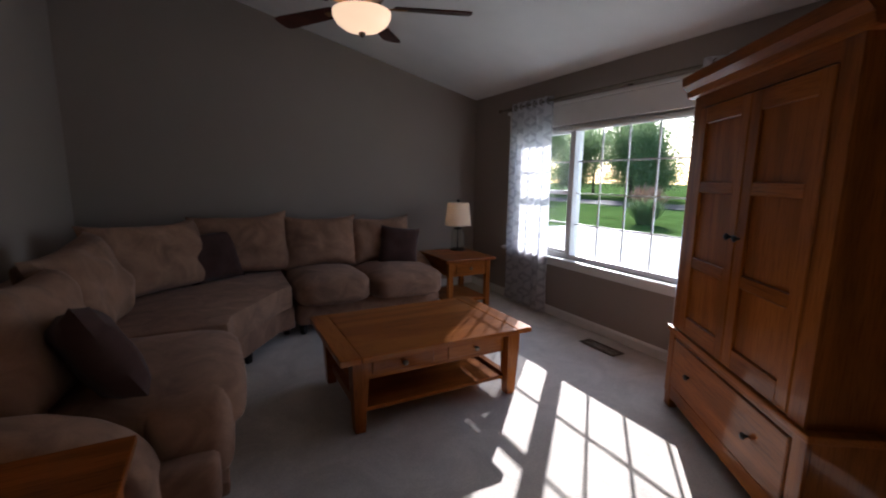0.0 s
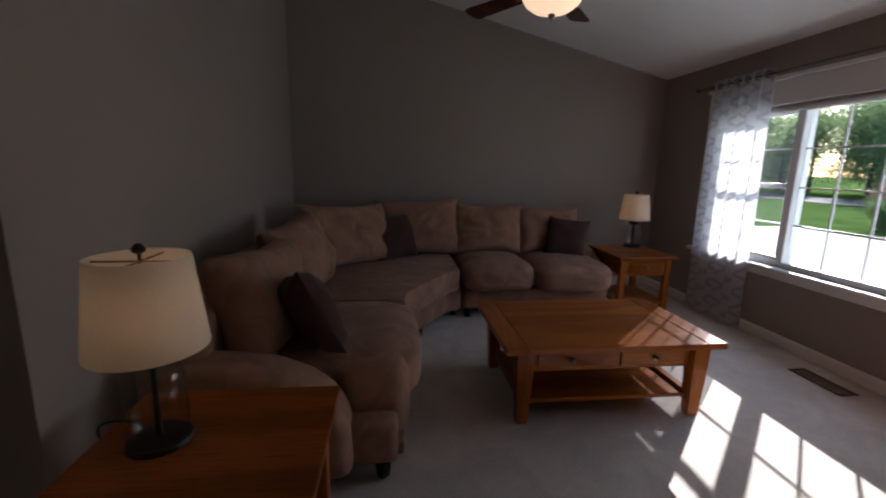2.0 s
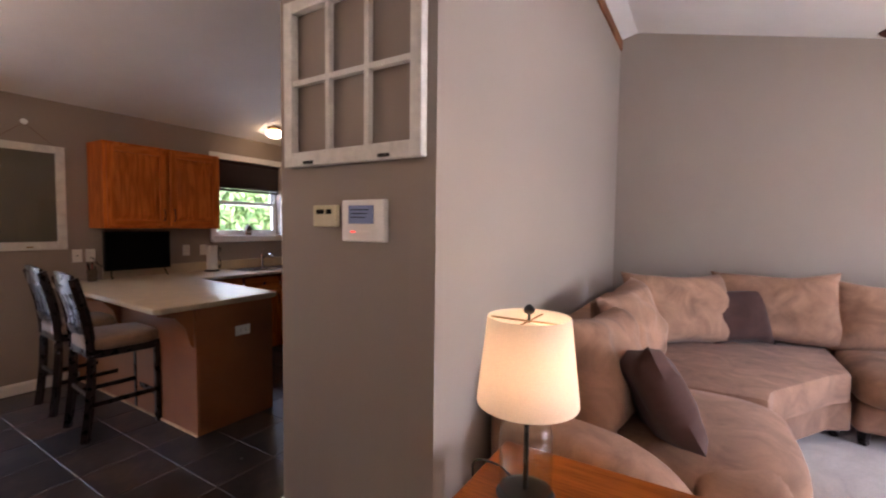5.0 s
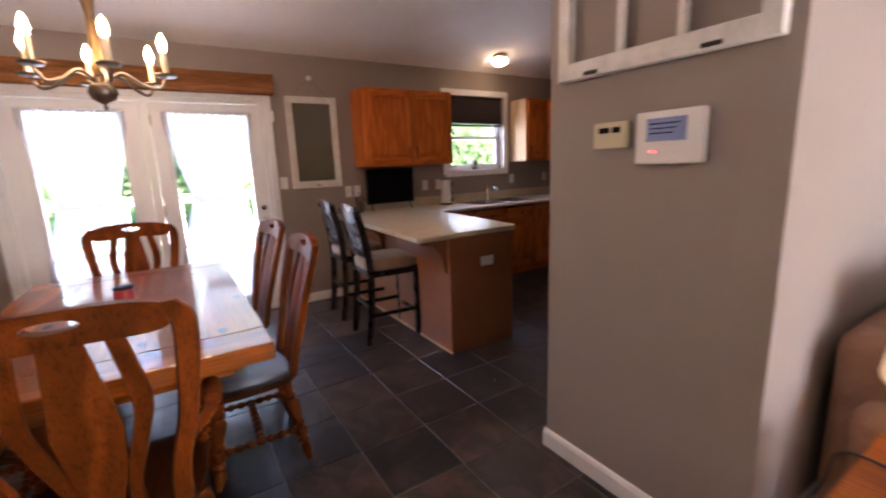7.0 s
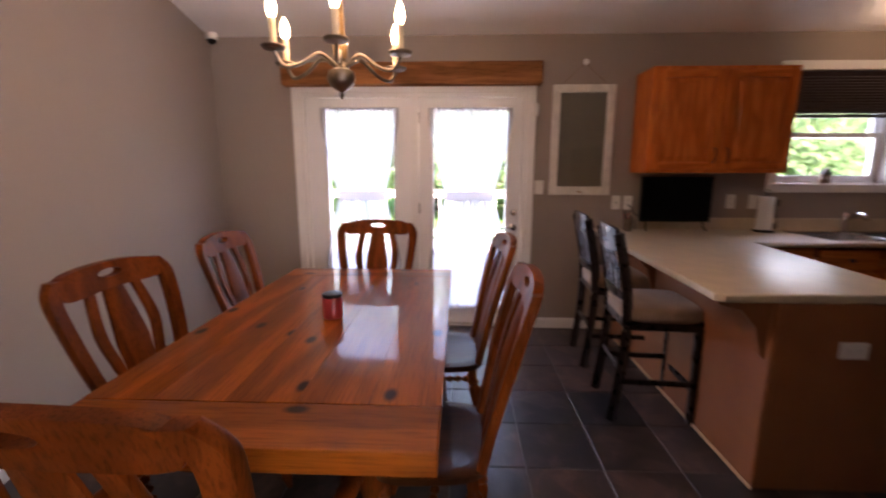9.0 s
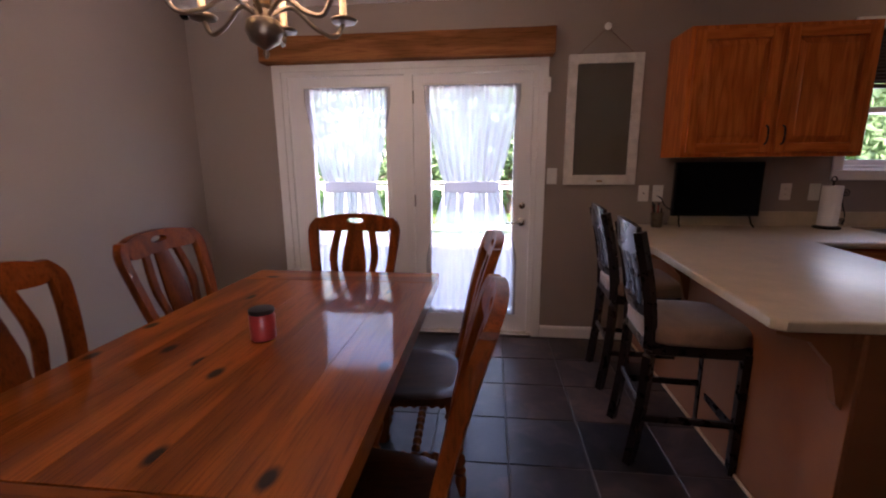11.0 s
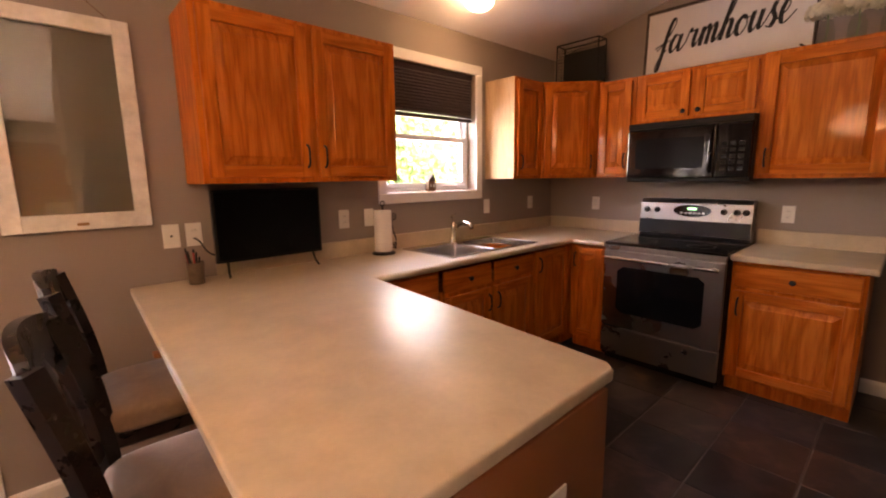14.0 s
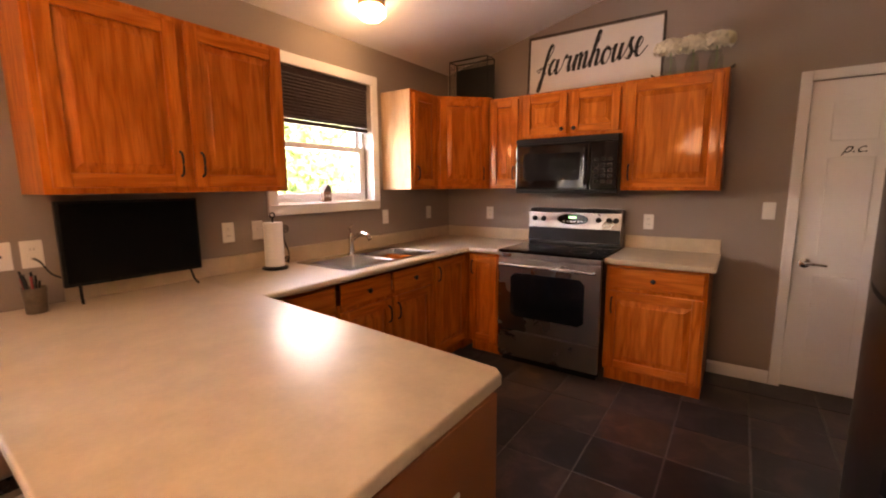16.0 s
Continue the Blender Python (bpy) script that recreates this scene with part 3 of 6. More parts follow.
def curtain(name, ya, yb, x, ztop, zbot, folds, material, label, gather=1.0, seed=0):
    rod_thing = thing(name, Matrix.Translation((x, (ya + yb) / 2, 0)), label, "curtain")
    bm = bmesh.new()
    n, rows, grid = folds * 10, 26, []
    for j in range(rows + 1):
        v = j / rows
        z = ztop + (zbot - ztop) * v
        row = []
        for i in range(n + 1):
            u = i / n
            amp = .032 + .016 * v * noise.noise(Vector((u * 5, seed, 0))) * 2
            y = (u - .5) * (yb - ya) * (1 + (.1 + .05 * noise.noise(Vector((seed, v * 2, 0)))) * v * gather)
            xx = amp * math.sin(2 * math.pi * folds * u + .5 * v * noise.noise(Vector((u * 3, v * 2, seed)))) + .01 * noise.noise(Vector((u * 9, v * 4, seed)))
            row.append(bm.verts.new((xx, y, z)))
        grid.append(row)
    for j in range(rows):
        for i in range(n):
            bm.faces.new((grid[j][i], grid[j][i + 1], grid[j + 1][i + 1], grid[j + 1][i]))
    part("cloth", bm, material, rod_thing, smooth=True)
    for k in range(folds):
        y = ((k + .5) / folds - .5) * (yb - ya)
        b = bmesh.new()
        sweep([(.028 * math.cos(a), y, ztop - .045 + .028 * math.sin(a)) for a in [2 * math.pi * q / 14 for q in range(15)]], .005, 6, b)
        part("grommet", b, PEWTER, rod_thing, smooth=True)
    return rod_thing


curtain("curtain", 4.17, 4.82, E - .085, 2.27, 0.02, 6, LATTICE, "white sheer curtain with a grey lattice pattern", seed=1)
curtain("curtain", 1.62, 2.66, E - .085, 2.27, 0.02, 6, LATTICE, "white sheer curtain with a grey lattice pattern", seed=5)
rod = thing("curtain_rod", Matrix.Translation((E - .085, 3.3, 2.225)), "dark metal curtain rod above the front window", "curtain rod")
part("pole", sweep([(0, -1.72, 0), (0, 1.75, 0)], .011, 10), PEWTER, rod, smooth=True)
for s in (-1.74, 1.77):
    part("finial", lathe([(.004, -.03), (.02, -.015), (.024, 0), (.018, .016), (.004, .028)], 12), PEWTER, rod, smooth=True, turn=Matrix.Translation((0, s, 0)) @ Matrix.Rotation(radians(90), 4, "X"))
for s in (-1.6, 0.0, 1.6):
    part("bracket", block(.0, .083, s - .008, s + .008, -.012, .012, .002), PEWTER, rod)

# patio doors
y0, y1, z0, z1 = PATIO
pd = thing("door_1", Matrix(), "white double patio door with full glass panes and sheer curtains", "patio door", kind="structure")
bm = bmesh.new()
box(bm, W + .001, W + .018, y0 - .065, y0, 0, z1 + .06, .004)
box(bm, W + .001, W + .018, y1, y1 + .065, 0, z1 + .06, .004)
box(bm, W + .001, W + .017, y0, y1, z1, z1 + .06, .004)
part("casing", bm, TRIM, pd)
bm = bmesh.new()
box(bm, W - .16, W, y0, y0 + .035, 0, z1)
box(bm, W - .16, W, y1 - .035, y1, 0, z1)
box(bm, W - .159, W - .001, y0 + .035, y1 - .035, z1 - .035, z1)
box(bm, W - .155, W - .005, .60, .66, 0, z1 - .035)
part("door_frame", bm, TRIM, pd)
part("threshold", block(W - .18, W + .03, y0, y1, -.01, .022, .004), CHROME, pd, "grey metal threshold")
for a, b, ga, gb in ((y0 + .038, .597, -.12, .45), (.663, y1 - .038, .79, 1.405)):
    bm = bmesh.new()
    x0, x1 = W - .075, W - .03
    box(bm, x0, x1, a, ga, .025, z1 - .04)
    box(bm, x0, x1, gb, b, .025, z1 - .04)
    box(bm, x0, x1, ga, gb, .025, .20)
    box(bm, x0, x1, ga, gb, 1.88, z1 - .04)
    leaf = part("door_leaf", bm, DOORW, pd)
    part("glass_bead", ring(bmesh.new(), x1, x1 + .012, ga - .03, gb + .03, .17, 1.91, .03), DOORW, leaf)
    p = part("pane", block(x0 + .02, x0 + .026, ga, gb, .20, 1.88), PANE, leaf)
    p.visible_shadow = False
bm = lathe([(.024, 0), (.026, .006), (.022, .014), (.010, .018), (.010, .03), (.004, .032)], 20)
part("deadbolt", bm, CHROME, pd, "satin nickel deadbolt", True, Matrix.Translation((W - .03, 1.478, 1.03)) @ Matrix.Rotation(radians(90), 4, "Y"))
bm = lathe([(.030, 0), (.032, .006), (.026, .012), (.012, .016), (.012, .045), (.004, .05)], 20)
bm.transform(Matrix.Translation((W - .03, 1.478, .905)) @ Matrix.Rotation(radians(90), 4, "Y"))
sweep(curve_pts([(W + .012, 1.478, .905), (W + .018, 1.44, .907), (W + .016, 1.36, .900)], 6), [.011] * 7 + [.008] * 6, 8, bm)
part("door_handle", bm, CHROME, pd, "satin nickel lever handle", True)
for h in (.25, 1.02, 1.78):
    part("hinge", lathe([(.006, 0), (.006, .09)], 8), CHROME, pd, "", True, Matrix.Translation((W - .022, .665, h)))


def sheer_panel(y_mid, width, top, bottom, waist, wz):
    th = thing("door_curtain", Matrix.Translation((W - .008, y_mid, 0)), "white sheer door curtain gathered by a band at the middle", "curtain", "patio door curtains")
    bm = bmesh.new()
    n, rows, grid = 70, 44, []
    for j in range(rows + 1):
        v = j / rows
        z = top + (bottom - top) * v
        d = (z - wz) / (.62 if z > wz else .55)
        k = waist + (1 - waist) * min(1, abs(d)) ** 0.8
        if bottom > .5:
            k = waist + (1 - waist) * min(1, abs(d)) ** 1.2
        row = []
        for i in range(n + 1):
            u = i / n - .5
            row.append(bm.verts.new((.006 * math.sin(u * 62 + 2 * noise.noise(Vector((u * 4, z, y_mid)))) * (.5 + k), u * width * k + .006 * noise.noise(Vector((u * 3, z * 3, 0))), z)))
        grid.append(row)
    for j in range(rows):
        for i in range(n):
            bm.faces.new((grid[j][i], grid[j][i + 1], grid[j + 1][i + 1], grid[j + 1][i]))
    part("cloth", bm, SHEERW, th, smooth=True)
    part("tie_band", cushion(.024, width * waist * 1.04, .085, 8, 6, 0, y_mid, .003), TIEBACK, th, "folded white cloth band", True, Matrix.Translation((0, 0, wz)))
    for z in (top + .01, bottom - .005):
        part("rod", sweep([(.004, -width * .52, z), (.004, width * .52, z)], .006, 8), WHITEP, th, "thin white rod", True)


sheer_panel(.165, .66, 1.90, .17, .60, 1.17)
sheer_panel(1.097, .70, 1.90, .17, .56, 1.17)

# rough beam over the patio doors
bm = bmesh.new()
box(bm, W + .002, W + .125, -.43, 1.66, 2.065, 2.235, .006)
bmesh.ops.subdivide_edges(bm, edges=[e for e in bm.edges if e.calc_length() > 1], cuts=50, use_grid_fill=True)
for v in bm.verts:
    if v.co.x > W + .01:
        v.co += Vector((.004 * noise.noise(v.co * 7), 0, .005 * noise.noise(v.co * 5 + Vector((3, 0, 0)))))
tagged(part("wooden_beam", bm, BEAMW), "rough-sawn brown timber beam above the patio doors", "beam")
tagged(part("door_sensor", block(W + .019, W + .04, 1.60, 1.65, 1.83, 1.93, .004), WHITEP), "small white alarm sensor beside the patio door", "sensor")

# sink window
y0, y1, z0, z1 = SINKW
sw = thing("window_2", Matrix(), "white sash window above the kitchen sink", "window", kind="structure")
bm = bmesh.new()
c = .07
box(bm, W + .001, W + .018, y0 - c, y1 + c, z1, z1 + c, .004)
box(bm, W + .001, W + .018, y0 - c, y1 + c, z0 - c, z0, .004)
box(bm, W + .001, W + .0175, y0 - c, y0, z0, z1, .004)
box(bm, W + .001, W + .0175, y1, y1 + c, z0, z1, .004)
part("casing", bm, TRIM, sw)
part("window_frame", ring(bmesh.new(), W - .15, W - .08, y0, y1, z0, z1, .03), TRIM, sw)
part("sash_frame", ring(bmesh.new(), W - .11, W - .075, y0 + .03, y1 - .03, z0 + .03, 1.70, .038), TRIM, sw)
part("sash_frame", ring(bmesh.new(), W - .145, W - .112, y0 + .03, y1 - .03, 1.66, z1 - .03, .038), TRIM, sw)
for a, b, x in ((z0 + .06, 1.67, W - .095), (1.69, z1 - .06, W - .13)):
    p = part("pane", block(x, x + .004, y0 + .06, y1 - .06, a, b), PANE, sw)
    p.visible_shadow = False
part("sill", block(W - .08, W - .001, y0, y1, z0 - .001, z0 + .006), TRIM, sw)
sh = thing("cellular_shade", Matrix.Translation((W - .045, (y0 + y1) / 2, 0)), "plum-brown pleated shade half drawn over the sink window", "shade")
out = []
k = 0
z = z1 - .04
while z > 1.84:
    out.append((.018 if k % 2 else .006, z))
    z -= .011
    k += 1
half_w = (y1 - y0) / 2 - .008
part("pleats", prism(out + [(-.012, out[-1][1]), (-.012, out[0][1])], 1, -half_w, half_w), BLIND, sh)
part("head_rail", block(-.02, .022, -half_w, half_w, z1 - .042, z1 - .001, .003), BLIND, sh)
part("bottom_rail", block(-.012, .02, -half_w, half_w, 1.815, 1.842, .004), BLIND, sh)

# white panelled door
px0, px1, ph = PANTRY
dr = thing("door_2", Matrix(), "closed white six-panel interior door with a lever handle", "door", kind="structure")
bm = bmesh.new()
box(bm, px0 - .062, px0, N - .018, N - .001, 0, ph + .06, .004)
box(bm, px1, px1 + .062, N - .018, N - .001, 0, ph + .06, .004)
box(bm, px0, px1, N - .0175, N - .001, ph, ph + .06, .004)
part("casing", bm, TRIM, dr)
leaf = part("door_leaf", block(px0 + .004, px1 - .004, N + .012, N + .047, .008, ph - .004), DOORW, dr)
mid = (px0 + px1) / 2
for a, b in ((px0 + .115, mid - .045), (mid + .045, px1 - .115)):
    for c0, c1 in ((.22, .80), (.93, 1.56), (1.66, 1.90)):
        part("panel", block(a, b, N + .004, N + .0122, c0, c1, .006, 2), DOORW, leaf)
bm = lathe([(.031, 0), (.033, .006), (.026, .012), (.012, .016), (.012, .045), (.004, .05)], 20)
bm.transform(Matrix.Translation((px0 + .06, N + .012, .875)) @ Matrix.Rotation(radians(90), 4, "X"))
sweep(curve_pts([(px0 + .06, N - .032, .875), (px0 + .10, N - .036, .877), (px0 + .17, N - .034, .870)], 6), [.011] * 7 + [.008] * 6, 8, bm)
part("door_handle", bm, CHROME, dr, "satin nickel lever handle", True)


# living room
def sofa_group():
    g = "sections of the corner sofa"
    lab = "tan microfibre %s of the corner sofa"

    def frame_box(par, x0, x1, y0, y1, top, r=.05):
        part("base", block(x0, x1, y0, y1, .09, top, r, 3), SOFA, par, "", True)

    def foot(par, x, y):
        part("foot", lathe([(.028, 0), (.04, .09)], 4), ESPRESSO, par, "dark tapered wooden foot", False, Matrix.Translation((x, y, 0)))

    def seat_cushion(par, cx, cy, sx, sy, seed, rz=0.0):
        part("seat_cushion", cushion(sx, sy, .24, 5, 10, .035, seed, .006), SOFA, par, "", True, Matrix.Translation((cx, cy, .40)) @ Matrix.Rotation(radians(rz), 4, "Z"))

    def back_cushion(par, cx, cy, sx, sz, rz, seed, z=.73, lean=14, spin=0.0):
        m = Matrix.Translation((cx, cy, z)) @ Matrix.Rotation(radians(rz), 4, "Z") @ Matrix.Rotation(radians(-lean), 4, "X") @ Matrix.Rotation(radians(spin), 4, "Y")
        b = throw(sx, sz, .30, seed, 26)
        for v in b.verts:
            sag = .035 * (1 - (2 * v.co.x / sx) ** 2) * (v.co.z / sz)
            w = noise.noise(Vector((v.co.x * 6 + seed, v.co.z * 6, 0))) + .7 * noise.noise(Vector((v.co.x * 4 + v.co.z * 9 + seed, v.co.z * 3, 5)))
            v.co.y += .016 * w * (1 if v.co.y > 0 else -1)
            v.co.z -= sag + .02 * noise.noise(Vector((v.co.x * 3 + seed, 0, 0)))
        part("back_cushion", b, SOFA, par, "", True, m)

    def arm(par, m, width=.25):
        side = [(-1.05, .09), (-1.05, .60), (-.80, .625), (-.52, .60), (-.34, .54), (-.22, .46), (-.14, .35), (-.12, .09)]
        b = prism(side, 1, -width / 2, width / 2)
        bmesh.ops.recalc_face_normals(b, faces=b.faces)
        bmesh.ops.bevel(b, geom=list(b.edges), offset=.065, segments=4, profile=.5, affect="EDGES", clamp_overlap=True)
        part("arm", b, SOFA, par, "low rounded arm", True, m)

    # west piece, along the wall between living room and kitchen
    a = thing("sofa_section", Matrix(), lab % "end section with one arm", "sofa", g)
    frame_box(a, -1.16, -.13, 2.50, 3.66, .30)
    part("back_frame", block(-1.20, -.92, 2.50, 3.66, .09, .80, .07, 3), SOFA, a, "", True)
    seat_cushion(a, -.45, 3.17, .90, .98, 1)
    part("front_panel", block(-.32, -.10, 2.60, 3.66, .07, .14, .02, 2), SOFA, a, "", True)
    part("seat_front", cushion(.36, 1.06, .40, 5, 12, .02, 33, .008), SOFA, a, "seat front that falls over the base", True, Matrix.Translation((-.24, 3.14, .31)))
    back_cushion(a, -.80, 3.02, .80, .58, 82, 2, .73, 20, 3)
    arm(a, Matrix.Translation((-.22, 2.53, 0)) @ Matrix.Diagonal((.86, 1, 1, 1)))
    for x, y in ((-.2, 2.56), (-1.1, 2.56), (-.2, 3.6), (-1.1, 3.6)):
        foot(a, x, y)
    # corner wedge
    c = thing("sofa_section", Matrix(), lab % "wedge-shaped corner section", "sofa", g)
    wedge = [(-1.18, 3.67), (-.13, 3.67), (-.10, 3.86), (.34, 4.52), (.48, 4.60), (.48, 5.66), (-.55, 5.66), (-1.18, 5.05)]
    part("base", prism(wedge, 2, .09, .30, .02), SOFA, c, "", True)
    back = [(-1.20, 3.67), (-.92, 3.67), (-.92, 4.85), (-.42, 5.38), (.48, 5.38), (.48, 5.68), (-.60, 5.68), (-1.20, 5.10)]
    part("back_frame", prism(back, 2, .09, .82, .03), SOFA, c, "", True)
    seat = [(-.88, 3.69), (-.06, 3.69), (-.03, 3.86), (.36, 4.46), (.46, 4.55), (.46, 5.36), (-.40, 5.36), (-.88, 4.86)]
    b = prism(seat, 2, .29, .50, .035)
    bmesh.ops.subdivide_edges(b, edges=[e for e in b.edges if e.calc_length() > .25], cuts=4, use_grid_fill=True)
    part("seat_cushion", b, SOFA, c, "", True)
    back_cushion(c, -.80, 3.86, .92, .60, 84, 7, .76, 20, -3)
    back_cushion(c, -.56, 4.80, .98, .62, 44, 9, .77, 20, 2)
    back_cushion(c, .12, 5.24, .90, .62, 5, 11, .78, 16, -2)
    for x, y in ((.06, 4.20), (.42, 4.72), (-.2, 3.74), (-1.1, 3.74), (-.5, 5.6)):
        foot(c, x, y)
    # north piece with two seats
    d = thing("sofa_section", Matrix(), lab % "two-seat section with one arm", "sofa", g)
    frame_box(d, .50, 1.94, 4.60, 5.66, .30)
    part("back_frame", block(.50, 1.94, 5.38, 5.68, .09, .82, .07, 3), SOFA, d, "", True)
    seat_cushion(d, .84, 4.92, .70, .92, 13)
    seat_cushion(d, 1.56, 4.90, .76, .98, 15)
    back_cushion(d, .86, 5.28, .80, .58, 0, 17, .76, 16, 1)
    back_cushion(d, 1.52, 5.28, .76, .56, -2, 19, .74, 16, -2)
    arm(d, Matrix.Translation((1.88, 4.62, 0)) @ Matrix.Rotation(radians(-90), 4, 'Z'))
    for x, y in ((.56, 4.66), (1.9, 4.66), (.56, 5.6), (1.9, 5.6)):
        foot(d, x, y)


sofa_group()


def throw_pillow(x, y, z, rz, lean, size, seed, spin=0.0):
    m = Matrix.Translation((x, y, z)) @ Matrix.Rotation(radians(rz), 4, "Z") @ Matrix.Rotation(radians(-lean), 4, "X") @ Matrix.Rotation(radians(spin), 4, "Y")
    ob = part("throw_pillow", throw(size, size, .19, seed), PILLOW, None, "", True)
    ob.matrix_basis = m
    tagged(ob, "dark brown square throw pillow leaning on the sofa", "pillow", "throw pillows on the sofa")


throw_pillow(-.55, 2.86, .70, 120, 24, .44, 1.0, 18)
throw_pillow(-.14, 5.04, .72, 20, 20, .46, 4.0, -4)
throw_pillow(1.66, 5.05, .70, -18, 20, .44, 7.0, 6)


def knob(par, m, mat=PEWTER):
    return part("knob", lathe([(.006, 0), (.006, .012), (.015, .018), (.017, .026), (.008, .033)], 14), mat, par, "round dark metal knob", True, m)


FACE_S = Matrix.Rotation(radians(90), 4, "X")      # lathe axis towards -y
FACE_E = Matrix.Rotation(radians(90), 4, "Y")      # lathe axis towards +x
FACE_W = Matrix.Rotation(radians(-90), 4, "Y")


def coffee_table():
    t = thing("coffee_table", Matrix.Translation((1.085, 3.27, 0)), "amber pine coffee table with two drawers and a low shelf", "coffee table")
    hx, hy = .64, .42
    part("tabletop", block(-hx + .12, hx - .12, -hy, hy, .435, .47, .006, 2), PINEX, t)
    for s in (-1, 1):
        part("breadboard_end", block(*sorted((s * (hx - .118), s * hx)), -hy, hy, .434, .471, .006, 2), PINEY, t)
    for sx in (-1, 1):
        for sy in (-1, 1):
            x, y = sx * (hx - .12), sy * (hy - .08)
            bm = bmesh.new()
            for (w0, z0), (w1, z1) in (((.030, 0), (.044, .30)), ((.044, .30), (.046, .434))):
                lo = [bm.verts.new((x + a * w0, y + b * w0, z0)) for a, b in ((-1, -1), (1, -1), (1, 1), (-1, 1))]
                hi = [bm.verts.new((x + a * w1, y + b * w1, z1)) for a, b in ((-1, -1), (1, -1), (1, 1), (-1, 1))]
                for i in range(4):
                    bm.faces.new((lo[i], lo[(i + 1) % 4], hi[(i + 1) % 4], hi[i]))
                bm.faces.new(lo[::-1])
                bm.faces.new(hi)
            part("leg", bm, PINE, t)
    fx = hx - .165
    for sy in (-1, 1):
        part("apron", block(-fx, fx, *sorted((sy * (hy - .115), sy * (hy - .085))), .30, .433), PINEX, t)
    for sx in (-1, 1):
        part("apron", block(*sorted((sx * (hx - .15), sx * (hx - .12))), -hy + .12, hy - .12, .30, .433), PINEY, t)
    for x0, x1 in ((-.44, -.05), (.05, .44)):
        d = part("drawer", block(x0, x1, -hy + .073, -hy + .0845, .325, .415, .004), PINEX, t)
        knob(d, Matrix.Translation(((x0 + x1) / 2, -hy + .073, .37)) @ FACE_S)
    part("shelf", block(-fx - .02, fx + .02, -hy + .09, hy - .09, .10, .125, .004), PINEX, t)
    for sx in (-1, 1):
        part("rail", block(*sorted((sx * (fx + .0), sx * (fx + .045))), -hy + .10, hy - .10, .085, .145, .003), PINEY, t)


coffee_table()


def end_table(x, y, w, d, h, rz, label):
    t = thing("end_table", Matrix.Translation((x, y, 0)) @ Matrix.Rotation(radians(rz), 4, "Z"), label, "end table", "pine end tables")
    part("tabletop", block(-w / 2, w / 2, -d / 2, d / 2, h - .03, h, .006, 2), ENDPINE, t)
    for sx in (-1, 1):
        for sy in (-1, 1):
            part("leg", block(sx * (w / 2 - .07) - .028, sx * (w / 2 - .07) + .028, sy * (d / 2 - .07) - .028, sy * (d / 2 - .07) + .028, 0, h - .03, .004), PINE, t)
    for sy in (-1, 1):
        part("apron", block(-w / 2 + .1, w / 2 - .1, *sorted((sy * (d / 2 - .08), sy * (d / 2 - .055))), h - .19, h - .031), PINEX, t)
    for sx in (-1, 1):
        part("apron", block(*sorted((sx * (w / 2 - .08), sx * (w / 2 - .055))), -d / 2 + .1, d / 2 - .1, h - .19, h - .031), PINEY, t)
    dr = part("drawer", block(-w / 2 + .13, w / 2 - .13, -d / 2 + .043, -d / 2 + .054, h - .165, h - .055, .004), PINEX, t)
    knob(dr, Matrix.Translation((0, -d / 2 + .043, h - .11)) @ FACE_S)
    part("shelf", block(-w / 2 + .05, w / 2 - .05, -d / 2 + .05, d / 2 - .05, .12, .145, .003), PINEX, t)


end_table(-.69, 2.007, .675, .605, .60, 0, "amber pine end table with a drawer beside the sofa arm")
end_table(2.285, 4.87, .60, .70, .60, 0, "amber pine end table with a drawer beside the window curtain")


def table_lamp(x, y, z):
    t = thing("table_lamp", Matrix.Translation((x, y, z)), "lit table lamp with a clear jar base and linen drum shade", "lamp", "jar table lamps")
    part("base_plate", lathe([(.085, 0), (.09, .006), (.085, .016), (.06, .022)], 28), IRON, t, "round black base", True)
    part("jar", lathe([(.074, .02), (.080, .03), (.080, .20), (.070, .235), (.047, .25)], 28), JARG, t, "clear glass jar", True)
    part("jar_collar", lathe([(.048, .249), (.05, .255), (.05, .27), (.02, .276), (.014, .30), (.012, .33)], 20), IRON, t, "", True)
    part("stem", lathe([(.008, .02), (.008, .255)], 10), IRON, t, "", True)
    bm = bmesh.new()
    n, lift = 40, .07
    prof = [(.154, .225), (.155, .23), (.126, .485), (.125, .49), (.1235, .488), (.1525, .228)]
    rings = [[bm.verts.new((r * math.cos(2 * math.pi * i / n), r * math.sin(2 * math.pi * i / n), h + lift)) for i in range(n)] for r, h in prof]
    for k in range(len(prof)):
        p, q = rings[k], rings[(k + 1) % len(prof)]
        for i in range(n):
            bm.faces.new((p[i], p[(i + 1) % n], q[(i + 1) % n], q[i]))
    part("shade", bm, LAMPSH, t, "cream linen drum shade", True)
    bm = sweep([(-.124, 0, .545), (0, 0, .545), (.124, 0, .545)], .003, 6)
    sweep([(0, -.124, .545), (0, .124, .545)], .003, 6, bm)
    part("spider", bm, BRASS, t, "", True)
    part("finial", lathe([(.004, .54), (.005, .565), (.016, .572), (.018, .58), (.010, .592), (.003, .596)], 14), IRON, t, "black ball finial", True)
    part("bulb", lathe([(.012, .34), (.014, .36), (.03, .40), (.03, .425), (.018, .445), (.003, .45)], 16), LAMPBULB, t, "", True)


